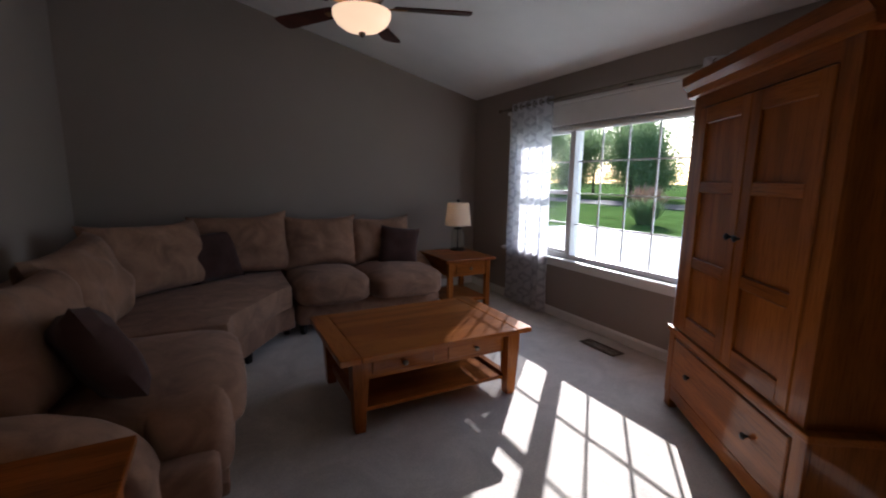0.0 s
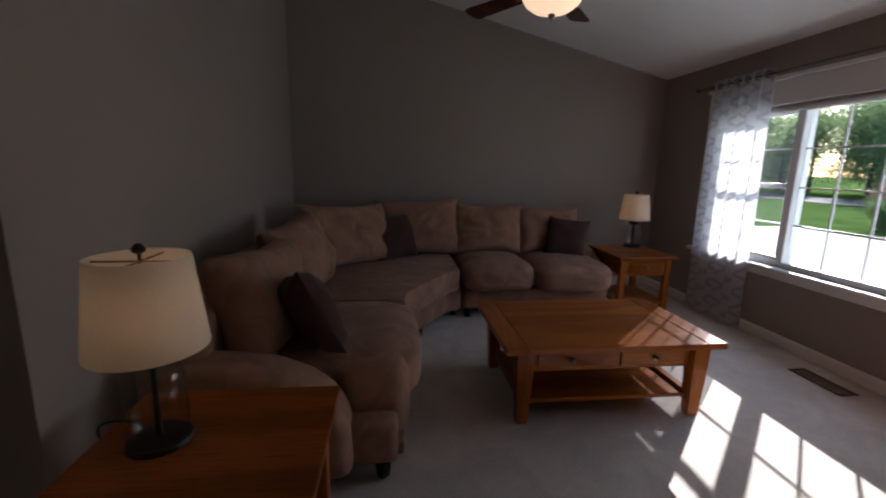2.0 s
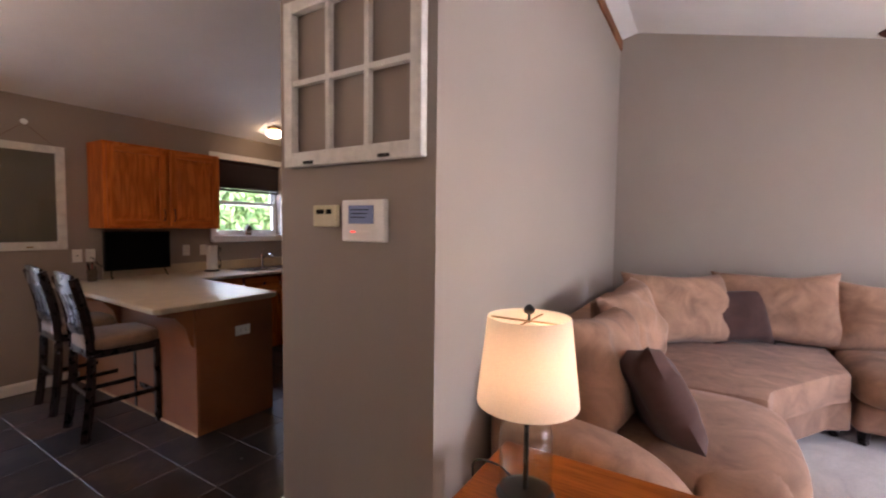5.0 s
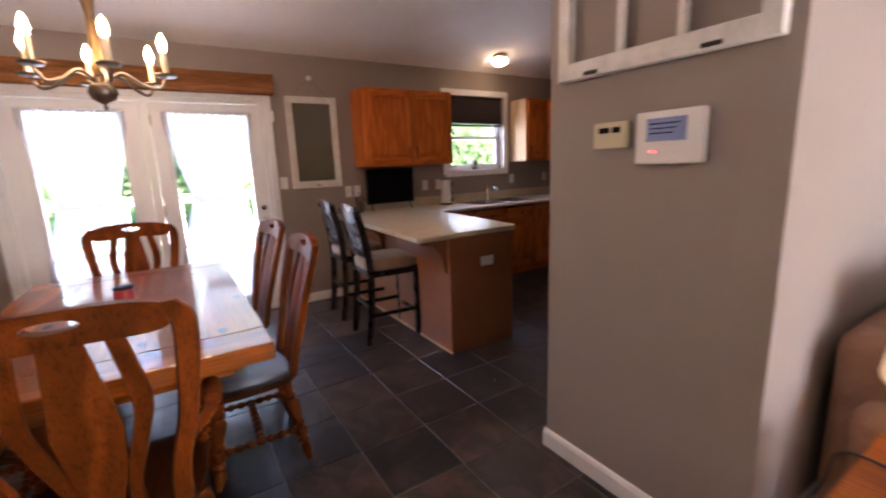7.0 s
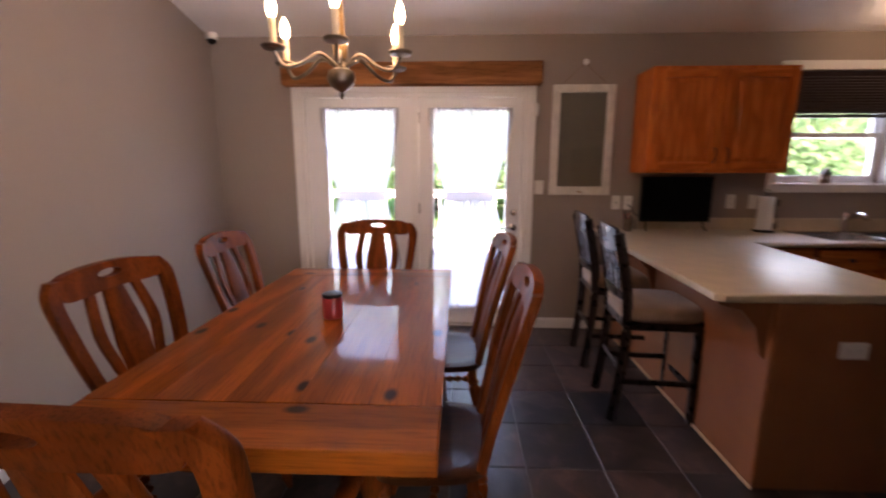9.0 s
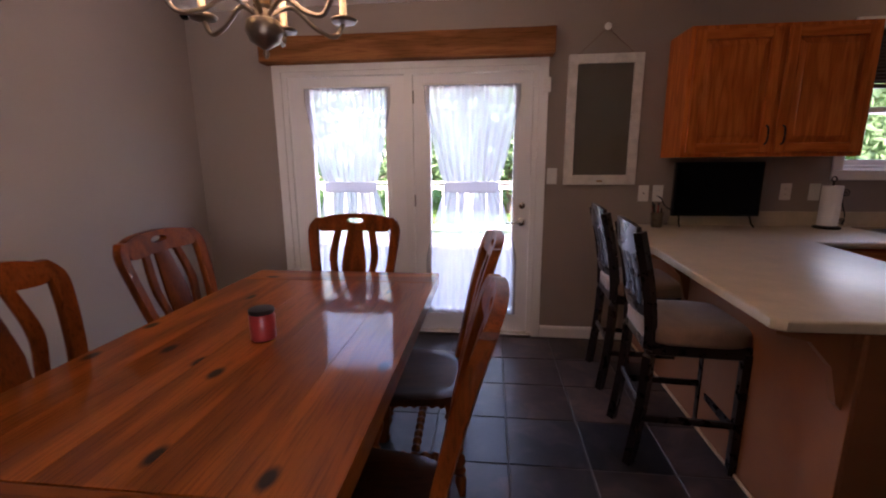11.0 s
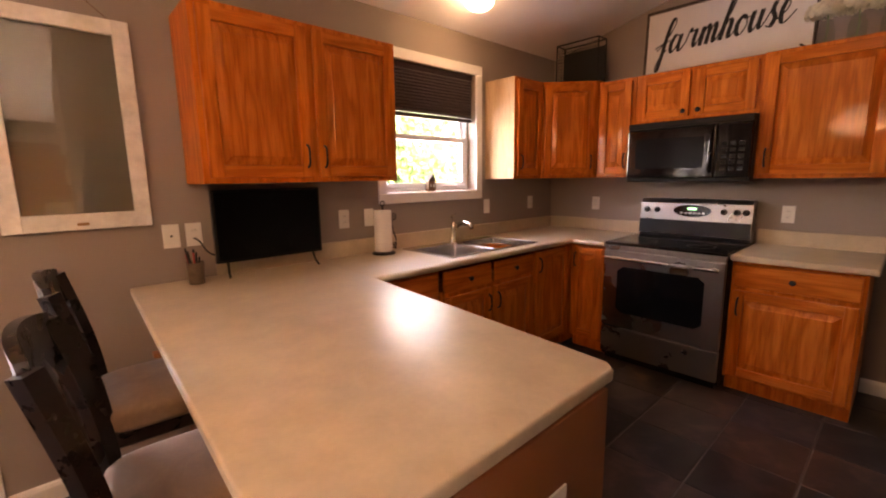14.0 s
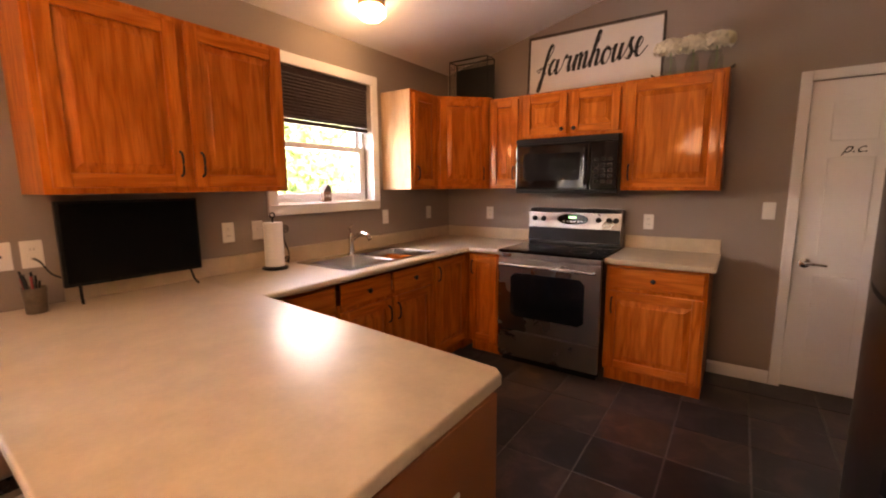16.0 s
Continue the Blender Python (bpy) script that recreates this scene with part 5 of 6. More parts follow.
def stove():
    x0, x1 = -4.278, -3.49
    t = thing("stove", Matrix(), "stainless electric stove with a black glass cooktop", "stove")
    y = 4.93
    part("body", block(x0, x1, y + .03, N - .02, .03, .885), BLACKP, t)
    part("cooktop", block(x0, x1, y - .005, N - .09, .885, .908, .005, 2), BLACKG, t, "black glass cooktop")
    d = part("oven_door", block(x0 + .004, x1 - .004, y - .012, y + .03, .275, .845, .006, 2), STEEL, t)
    part("window", prism([(x0 + .15, .39), (x1 - .15, .39), (x1 - .11, .42), (x1 - .11, .70), (x1 - .15, .735), (x0 + .15, .735), (x0 + .11, .70), (x0 + .11, .42)], 1, y - .0165, y - .0115), BLACKG, d, "dark oven glass")
    b = sweep([(x0 + .03, y - .055, .80), (x1 - .03, y - .055, .80)], .013, 12)
    for xx in (x0 + .06, x1 - .06):
        sweep([(xx, y - .055, .80), (xx, y - .01, .80)], .011, 8, b)
    part("handle", b, STEEL, d, "", True)
    part("front_strip", block(x0 + .003, x1 - .003, y - .008, y + .03, .85, .884, .004), STEEL, t)
    part("storage_drawer", block(x0 + .004, x1 - .004, y - .008, y + .03, .06, .265, .006, 2), STEEL, t)
    part("toe", block(x0 + .02, x1 - .02, y + .04, y + .1, 0, .06), BLACKP, t)
    prof = [(N - .10, .905), (N - .125, .925), (N - .10, 1.17), (N - .075, 1.20), (N - .02, 1.20), (N - .02, .905)]
    part("backguard", prism(prof, 0, x0 + .01, x1 - .01, .004), STEEL, t)
    m = Matrix.Translation(((x0 + x1) / 2, N - .113, 1.115)) @ Matrix.Rotation(radians(-6), 4, "X")
    part("black_lower_band", prism([(N - .127, .928), (N - .1145, 1.04), (N - .112, 1.04), (N - .122, .928)], 0, x0 + .012, x1 - .012), BLACKP, t)
    pan = part("control_panel", lathe([(.13, 0), (.13, .004)], 32), BLACKG, t, "oval black control panel", False, m @ Matrix.Rotation(radians(90), 4, "X") @ Matrix.Diagonal((1, .36, 1, 1)))
    part("clock_display", block(-.03, .03, -.006, -.0045, .008, .022), GREENLED, pan, "green digits", False, m)
    for k in range(6):
        part("button", block(-.08 + k * .03, -.062 + k * .03, -.006, -.0045, -.022, -.014), WHITEP, pan, "", False, m)
    for dx in (-.33, -.25, .21, .29, .345):
        part("knob", lathe([(.022, 0), (.022, .008), (.017, .012), (.015, .028), (.003, .03)], 18), BLACKP, t, "black control knob", True, m @ Matrix.Translation((dx, 0, 0)) @ FACE_S)
    for bx, by, r in ((x0 + .2, y + .17, .10), (x1 - .2, y + .17, .085), (x0 + .2, y + .43, .075), (x1 - .2, y + .43, .095)):
        bm = bmesh.new()
        n = 40
        a, c = ([bm.verts.new((bx + q * math.cos(2 * math.pi * i / n), by + q * math.sin(2 * math.pi * i / n), .9086)) for i in range(n)] for q in (r, r - .004))
        for i in range(n):
            bm.faces.new((a[i], a[(i + 1) % n], c[(i + 1) % n], c[i]))
        part("burner_ring", bm, IRON, t)


stove()
x0, x1 = -4.272, -3.482
mw = thing("microwave", Matrix(), "black over-range microwave oven", "microwave")
part("body", block(x0, x1, N - .39, N - .002, 1.335, 1.76, .004), BLACKP, mw)
d = part("door", block(x0 + .003, x1 - .20, N - .415, N - .391, 1.36, 1.71, .012, 3), BLACKG, mw, "glossy black door")
part("window", block(x0 + .07, x1 - .27, N - .4165, N - .4145, 1.43, 1.64), SCREEN, d)
part("handle", sweep(curve_pts([(x1 - .225, N - .415, 1.40), (x1 - .225, N - .445, 1.43), (x1 - .225, N - .45, 1.535), (x1 - .225, N - .445, 1.64), (x1 - .225, N - .415, 1.67)], 5), .010, 8), BLACKG, d, "", True)
cp = part("control_panel", block(x1 - .195, x1 - .003, N - .414, N - .391, 1.36, 1.71, .008, 2), BLACKG, mw)
for i in range(3):
    for j in range(5):
        part("button", block(x1 - .165 + i * .048, x1 - .135 + i * .048, N - .4155, N - .4138, 1.41 + j * .04, 1.432 + j * .04), BLACKP, cp)
part("vent_grille", block(x0 + .003, x1 - .003, N - .408, N - .391, 1.715, 1.755, .003), BLACKP, mw)

# refrigerator, seen from the side of its rounded doors
fr = thing("refrigerator", Matrix.Translation((-2.44, 2.82, 0)), "black refrigerator with gently bowed doors", "refrigerator")
part("body", block(.07, .84, 0, .86, .02, 1.72, .01), BLACKP, fr)
for z0, z1, nm in ((.09, 1.13, "lower_door"), (1.145, 1.71, "upper_door")):
    prof = [(.065, .004), (.02, .004)] + [(.02 - .05 * math.sin(math.pi * k / 14), .004 + .852 * k / 14) for k in range(1, 14)] + [(.02, .856), (.065, .856)]
    dd = part(nm, prism(prof, 2, z0, z1), BLACKP, fr, "glossy black bowed door", True)
    part("handle", sweep(curve_pts([(-.01, .10, z0 + .1 if z0 > 1 else z1 - .55), (-.06, .10, z0 + .14 if z0 > 1 else z1 - .5), (-.065, .10, z0 + .3 if z0 > 1 else z1 - .3), (-.06, .10, z0 + .42 if z0 > 1 else z1 - .1), (-.01, .10, z0 + .46 if z0 > 1 else z1 - .05)], 5), .012, 8), BLACKP, dd, "", True)

# ceiling light
kl = thing("ceiling_light", Matrix.Translation((-4.79, 4.11, 2.535)), "small flush ceiling light with a glowing frosted globe", "ceiling light")
part("base", lathe([(.085, .035), (.09, .012), (.075, -.004)], 24), BRASS, kl, "", True)
part("globe", lathe([(.078, 0), (.095, -.025), (.09, -.055), (.06, -.08), (.02, -.09), (.003, -.091)], 28), GLOBE, kl, "glowing frosted glass", True)


# dining room
def dining_table():
    x0, x1, y0, y1, h = -4.22, -2.385, -.06, .965, .76
    t = thing("dining_table", Matrix.Translation(((x0 + x1) / 2, (y0 + y1) / 2, 0)), "varnished knotty pine farmhouse dining table", "dining table")
    hx, hy = (x1 - x0) / 2, (y1 - y0) / 2
    n = 5
    for k in range(n):
        a = -hy + 2 * hy * k / n
        part("board", block(-hx + .20, hx - .20, a + .0002, a + 2 * hy / n - .0002, h - .065, h, .0008), TABLETOP, t)
    for s in (-1, 1):
        bm = block(*sorted((s * (hx - .199), s * hx)), -hy, hy, h - .068, h + .0005, .008, 2)
        part("breadboard_end", bm, TABLEEND, t)
    for sy in (-1, 1):
        part("apron", block(-hx + .22, hx - .22, *sorted((sy * (hy - .13), sy * (hy - .10))), h - .17, h - .069), TABLETOP, t)
    for sx in (-1, 1):
        part("apron", block(*sorted((sx * (hx - .22), sx * (hx - .19))), -hy + .13, hy - .13, h - .17, h - .069), TABLEEND, t)
        for sy in (-1, 1):
            prof = [(.055, h - .19), (.05, h - .2), (.062, h - .24), (.066, h - .32), (.05, h - .42), (.036, h - .47), (.052, h - .5), (.036, h - .53), (.042, h - .6), (.03, .04), (.035, .02), (.03, 0)]
            bm = lathe(list(reversed(prof)), 20)
            cx, cy = sx * (hx - .40), sy * (hy - .24)
            box(bm, -.055, .055, -.055, .055, h - .19, h - .069, .004)
            part("leg", bm, CHAIRW, t, "", True, Matrix.Translation((cx, cy, 0)))


dining_table()
jar = thing("candle_jar", Matrix.Translation((-3.28, .46, .7606)), "red jar candle with a dark lid on the table", "candle")
part("jar", lathe([(.036, 0), (.042, .006), (.043, .085), (.038, .095), (.002, .095)], 24), RED, jar, "dark red glass jar", True)
part("lid", lathe([(.041, .095), (.043, .099), (.042, .11), (.03, .113), (.002, .113)], 24), IRON, jar, "dark metal lid", True)


def turned(points_r, a, b, segs=12):
    """A turned spindle between two points."""
    a, b = Vector(a), Vector(b)
    bm = lathe([(r, t * (b - a).length) for t, r in points_r], segs)
    q = (b - a).to_track_quat("Z", "Y").to_matrix().to_4x4()
    bm.transform(Matrix.Translation(a) @ q)
    return bm


LEGP = [(0, .014), (.06, .018), (.15, .025), (.21, .017), (.25, .029), (.29, .017), (.33, .031), (.38, .032), (.42, .018), (.46, .030), (.5, .018), (.62, .027), (.72, .031), (.76, .018), (.8, .029), (.84, .018), (1, .026)]
STRP = [(0, .011)] + [p for k in range(7) for p in ((.07 + .13 * k, .011), (.10 + .13 * k, .019), (.135 + .13 * k, .020), (.165 + .13 * k, .011))] + [(1, .011)]


def dining_chair(label, arms=False, H=.62):
    """Front towards +y; origin on the floor under the seat's middle."""
    t = thing("dining_chair", Matrix(), label, "chair", "chairs round the dining table")
    sh = .45
    bm = bmesh.new()
    n = 36
    grid = []
    for j in range(9):
        f = j / 8
        grid.append([])
        for i in range(n):
            a = 2 * math.pi * i / n
            cx, cy = math.cos(a), math.sin(a)
            k = (abs(cx) ** 4 + abs(cy) ** 4) ** -.25
            wx = .235 + .02 * cy
            dip = -.018 * (1 - f ** 2.5)
            grid[-1].append(bm.verts.new((cx * k * wx * max(f, .02), cy * k * .215 * max(f, .02), sh + dip - (.010 if f == 1 else 0))))
    low = [bm.verts.new((v.co.x * .96, v.co.y * .96, sh - .042)) for v in grid[-1]]
    for j in range(8):
        for i in range(n):
            bm.faces.new((grid[j][i], grid[j][(i + 1) % n], grid[j + 1][(i + 1) % n], grid[j + 1][i]))
    for i in range(n):
        bm.faces.new((grid[-1][i], grid[-1][(i + 1) % n], low[(i + 1) % n], low[i]))
    bm.faces.new(low[::-1])
    bm.faces.new(grid[0])
    part("seat", bm, CHAIRSEAT, t, "saddled wooden seat", True)
    for sx in (-1, 1):
        for sy in (-1, 1):
            part("leg", turned(LEGP, (sx * .215, sy * .20, 0), (sx * .16, sy * .14, sh - .035)), CHAIRW, t, "", True)
        part("stretcher", turned(STRP, (sx * .195, -.178, .16), (sx * .195, .178, .16)), CHAIRW, t, "", True)
    part("stretcher", turned(STRP, (-.195, 0, .16), (.195, 0, .16)), CHAIRW, t, "", True)

    def back(v, h):
        """A point of the raked back: v sideways, h above the seat."""
        return Vector((v, -.185 - .20 * h - .09 * h * h + .35 * v * v, sh - .02 + h))

    def slat(keys, widths, thick, name, label_=""):
        b = bmesh.new()
        pts = curve_pts([Vector((k[0], k[1], 0)) for k in keys], 8)
        ws = [np.interp(i / (len(pts) - 1), [q / (len(widths) - 1) for q in range(len(widths))], widths) for i in range(len(pts))]
        loops = []
        for p, w in zip(pts, ws):
            loops.append([b.verts.new(back(p.x + s * w / 2, p.y) + Vector((0, e * thick / 2, 0))) for s, e in ((-1, -.45), (-.82, -1), (.82, -1), (1, -.45), (1, .45), (.82, 1), (-.82, 1), (-1, .45))])
        for p, q in zip(loops, loops[1:]):
            for i in range(8):
                b.faces.new((p[i], p[(i + 1) % 8], q[(i + 1) % 8], q[i]))
        b.faces.new(loops[0][::-1])
        b.faces.new(loops[-1])
        return part(name, b, CHAIRW, t, label_, True)

    for s in (-1, 1):
        slat([(s * .165, 0), (s * .175, .14), (s * .215, .32), (s * .240, H - .12), (s * .236, H - .05), (s * .205, H - .006)], [.05, .048, .052, .056, .060, .058], .034, "back_post")
        slat([(s * .075, 0), (s * .062, .12), (s * .10, .28), (s * .122, .40), (s * .098, H - .07)], [.04, .034, .042, .046, .040], .018, "back_slat")
    slat([(0, 0), (0, .08), (0, .20), (0, .34), (0, .44), (0, H - .07)], [.06, .06, .12, .145, .12, .08], .018, "splat", "vase-shaped middle splat")
    # crest rail with a hand hole
    b = bmesh.new()
    n = 44
    outer, inner = [], []
    for i in range(n):
        a = 2 * math.pi * i / n
        cx, cz = math.cos(a), math.sin(a)
        k = (abs(cx) ** 5 + abs(cz) ** 5) ** -.2
        u, v = cx * k * .212, cz * k * .046
        arch = -.30 * u * u
        outer.append((u, H - .030 + v + arch))
        inner.append((cx * .050, H - .022 + cz * .015))
    fr_o, fr_i, bk_o, bk_i = ([b.verts.new(back(*p) + Vector((0, e, 0))) for p in q] for q, e in ((outer, .016), (inner, .016), (outer, -.016), (inner, -.016)))
    for i in range(n):
        j = (i + 1) % n
        b.faces.new((fr_o[i], fr_o[j], fr_i[j], fr_i[i]))
        b.faces.new((bk_o[j], bk_o[i], bk_i[i], bk_i[j]))
        b.faces.new((fr_o[j], fr_o[i], bk_o[i], bk_o[j]))
        b.faces.new((fr_i[i], fr_i[j], bk_i[j], bk_i[i]))
    part("crest_rail", b, CHAIRW, t, "arched top rail with a hand hole", True)
    if arms:
        for s in (-1, 1):
            pts = curve_pts([back(s * .20, .22), Vector((s * .265, -.08, .655)), Vector((s * .28, .08, .645)), Vector((s * .27, .17, .63))], 8)
            part("arm", sweep(pts, [.020] * 10 + [.026] * 10 + [.03] * 5, 10, None, .6), CHAIRW, t, "flat shaped armrest", True)
            part("arm_post", turned(STRP, (s * .215, .10, sh - .02), (s * .268, .11, .64)), CHAIRW, t, "", True)
    return t


lab = "brown stained oak dining chair with a vase-shaped splat"
ch = dining_chair(lab)
ch.matrix_basis = pose(-2.93, .92, 0, 0, 0, 178)
copy_thing(ch, pose(-3.70, .93, 0, 0, 0, 183))
copy_thing(ch, pose(-2.97, .05, 0, 0, 0, -3))
copy_thing(ch, pose(-3.73, .07, 0, 0, 0, 3))
copy_thing(ch, pose(-4.03, .46, 0, 0, 0, -90))
ac = dining_chair("brown stained oak armchair at the end of the dining table", True, .67)
ac.matrix_basis = pose(-2.32, .465, 0, 0, 0, 88)


def stool(x, y, rz, label):
    """Counter stool; its back towards -y."""
    t = thing("bar_stool", Matrix.Translation((x, y, 0)) @ Matrix.Rotation(radians(rz), 4, "Z"), label, "bar stool", "counter stools")
    sh = .60
    for s in (-1, 1):
        f = curve_pts([(s * .185, -.235, 0), (s * .185, -.20, .3), (s * .185, -.19, .60), (s * .185, -.212, .82), (s * .183, -.268, 1.07)], 8)
        part("back_leg", sweep(f, .027, 4, None, 1.0), ESPRESSO, t, "", False)
        part("front_leg", block(s * .185 - .022, s * .185 + .022, .172, .216, 0, sh - .03, .004), ESPRESSO, t)
        part("side_stretcher", block(s * .185 - .01, s * .185 + .01, -.20, .19, .22, .25, .003), ESPRESSO, t)
    part("foot_rail", block(-.18, .18, .18, .20, .18, .22, .003), ESPRESSO, t)
    part("rear_stretcher", block(-.18, .18, -.21, -.195, .28, .31, .003), ESPRESSO, t)
    part("seat_frame", block(-.20, .20, -.205, .215, sh - .06, sh, .006), ESPRESSO, t)
    part("seat_cushion", cushion(.43, .44, .095, 5, 9, .012, x, .002), SEATCL, t, "taupe upholstered seat pad", True, Matrix.Translation((0, .005, sh + .028)))
    for z0, z1, y0 in ((.97, 1.09, -.258), (.70, .735, -.200)):
        b = bmesh.new()
        loops = []
        for i in range(13):
            u = -1 + i / 6
            yy = y0 - .028 * (1 - u * u)
            loops.append([b.verts.new(p) for p in ((u * .18, yy - .010, z0), (u * .18, yy + .010, z0), (u * .18, yy - .004, z1 + .02 * (1 - u * u)), (u * .18, yy - .024, z1 + .02 * (1 - u * u)))])
        for p, q in zip(loops, loops[1:]):
            for i in range(4):
                b.faces.new((p[i], p[(i + 1) % 4], q[(i + 1) % 4], q[i]))
        b.faces.new(loops[0][::-1])
        b.faces.new(loops[-1])
        part("back_rail", b, ESPRESSO, t, "", True)
    for u in (-.10, 0, .10):
        part("back_slat", sweep(curve_pts([(u, -.222, .72), (u, -.235, .84), (u, -.278, 1.0)], 5), .040, 8, None, .18), ESPRESSO, t, "", True)


stool(-3.93, 2.13, -4, "espresso counter stool with a taupe seat at the peninsula")
stool(-4.60, 2.16, -3, "espresso counter stool with a taupe seat near the wall")


def chandelier():
    x, y = -3.35, .52
    t = thing("chandelier", Matrix.Translation((x, y, 0)), "antique pewter six-arm chandelier with lit candle bulbs", "chandelier")
    part("hub", lathe([(.004, 1.685), (.010, 1.70), (.006, 1.712), (.045, 1.735), (.058, 1.765), (.05, 1.795), (.03, 1.805), (.022, 1.83), (.028, 1.84)], 24), PEWTER, t, "turned pewter ball hub", True)
    part("column", lathe([(.022, 1.83), (.03, 1.87), (.02, 1.95), (.016, 2.1), (.028, 2.16), (.012, 2.2), (.005, 2.25)], 18), BRASS, t, "", True)
    zc = roof(x)
    part("chain", sweep([(0, 0, 2.24), (0, 0, zc - .03)], .006, 6), PEWTER, t)
    part("canopy", lathe([(.02, zc - .045), (.06, zc - .03), (.065, zc + .02)], 20), PEWTER, t, "", True)
    for k in range(6):
        m = Matrix.Rotation(radians(12 + 60 * k), 4, "Z")
        arm = part("arm", sweep(curve_pts([(.02, 0, 1.81), (.09, 0, 1.85), (.17, 0, 1.80), (.235, 0, 1.785), (.27, 0, 1.835)], 8), .0075, 8), PEWTER, t, "", True, m)
        part("drip_pan", lathe([(.012, 1.83), (.04, 1.836), (.046, 1.845), (.044, 1.849), (.01, 1.846)], 18), PEWTER, arm, "", True, m @ Matrix.Translation((.27, 0, 0)))
        part("candle_sleeve", lathe([(.0125, 1.845), (.0125, 1.94), (.008, 1.945)], 14), CANDLE, arm, "ivory candle sleeve", True, m @ Matrix.Translation((.27, 0, 0)))
        part("bulb", lathe([(.008, 1.944), (.014, 1.955), (.0185, 1.975), (.015, 2.0), (.006, 2.022), (.001, 2.03)], 14), BULB, arm, "lit flame bulb", True, m @ Matrix.Translation((.27, 0, 0)))


chandelier()


# walls: old sash, thermostat, alarm panel, hanging frame
def lettering(name, words, size, m, parent, material, slant=.35, thick=.004, weight=0.0):
    cu = bpy.data.curves.new(name, "FONT")
    cu.body, cu.size, cu.shear, cu.extrude, cu.offset, cu.align_x, cu.align_y = words, size, slant, thick / 2, weight, "CENTER", "CENTER"
    tmp = bpy.data.objects.new(name, cu)
    scene.collection.objects.link(tmp)
    me = bpy.data.meshes.new_from_object(tmp.evaluated_get(bpy.context.evaluated_depsgraph_get()))
    bpy.data.objects.remove(tmp)
    me.transform(m)
    me.materials.clear()
    me.materials.append(material)
    ob = new(name, me)
    ob.parent = parent
    return ob


UPRIGHT = Matrix.Rotation(radians(90), 4, "X")


def sash_frame(t, w, h, stile, depth, cols, rows, bar, rail=None):
    """An old window sash in the xz plane, front towards -y, from (0, 0)."""
    rail = rail or stile
    for x in (0, w - stile):
        part("stile", block(x, x + stile, -depth, 0, 0, h, .003), OLDPAINT, t)
    for z, q in ((0, rail), (h - stile, stile)):
        part("rail", block(stile - .001, w - stile + .001, -depth + .001, -.001, z, z + q, .003), OLDPAINT, t)
    iw, ih = w - 2 * stile, h - stile - rail
    for k in range(1, cols):
        x = stile + iw * k / cols
        part("muntin", block(x - bar / 2, x + bar / 2, -depth + .006, -.006, rail, h - stile, .002), OLDPAINT, t)
    for k in range(1, rows):
        z = rail + ih * k / rows
        part("muntin", block(stile, w - stile, -depth + .007, -.007, z - bar / 2, z + bar / 2, .002), OLDPAINT, t)


os_ = thing("old_window_sash", Matrix.Translation((-2.035, STUBY - .002, 1.685)), "chipped white six-light window sash hung on the wall", "window sash")
sash_frame(os_, .75, .72, .052, .042, 3, 2, .024, .062)
for x in (.16, .58):
    part("lift", block(x - .03, x + .03, -.05, -.042, .006, .02, .003), IRON, os_, "dark metal sash lift")

hf = thing("hanging_window_frame", Matrix.Translation((W + .002, 1.765, 1.188)) @ FW, "old white single-pane window hung from a knob by string", "window sash")
sash_frame(hf, .50, .885, .062, .03, 1, 1, .02, .07)
p = part("pane", block(.062, .438, -.014, -.011, .07, .823), OLDPANE, hf)
part("catch", block(.23, .27, -.042, -.03, .02, .032, .002), BRASS, hf)
part("string", sweep([(.06, -.012, .88), (.245, -.02, 1.05), (.44, -.012, .88)], .0022, 5), BROWNC, hf)
part("hanging_knob", lathe([(.008, 0), (.008, .012), (.022, .02), (.024, .03), (.012, .038)], 16), TRIM, hf, "white ceramic knob", True, Matrix.Translation((.245, -.001, 1.055)) @ FACE_S)

ap = thing("alarm_panel", Matrix.Translation((-1.575, STUBY - .001, 1.447)), "white alarm panel with a pale blue display", "alarm panel")
part("case", block(-.112, .112, -.034, 0, -.085, .085, .008, 3), WHITEP, ap)
part("display", block(-.072, .062, -.0358, -.0335, -.012, .062), LCD, ap, "pale blue screen")
for k in range(3):
    part("screen_line", block(-.06, .02 + .01 * k, -.0364, -.0357, .012 + .015 * k, .016 + .015 * k), SCREEN, ap)
part("indicator", block(-.06, -.035, -.0358, -.0338, -.048, -.042), REDLED, ap, "small red light")
part("button", block(-.02, .05, -.0356, -.0338, -.05, -.04, .001), WHITEP, ap)
th = thing("thermostat", Matrix.Translation((-1.797, STUBY - .001, 1.467)), "cream plastic thermostat on the wall", "thermostat")
part("case", block(-.07, .07, -.028, 0, -.047, .047, .008, 3), CREAMP, th)
part("display", block(-.045, .0, -.0292, -.0275, .008, .028), SCREEN, th)
part("dial_window", block(.012, .045, -.0292, -.0275, .008, .028), SCREEN, th)
sc = thing("security_camera", Matrix.Translation((W + .06, S + .05, EAVE - .015)), "small white dome camera in the ceiling corner", "camera")
part("base", lathe([(.045, .03), (.045, -.01), (.04, -.02)], 20), WHITEP, sc, "", True)
part("dome", lathe([(.036, -.018), (.034, -.035), (.022, -.052), (.003, -.058)], 18), BLACKG, sc, "dark dome", True)
plate("wall_plate", Matrix.Translation((-4.94, S, .39)) @ Matrix.Rotation(radians(180), 4, "Z"), "white outlet low on the dining room wall", "outlet")

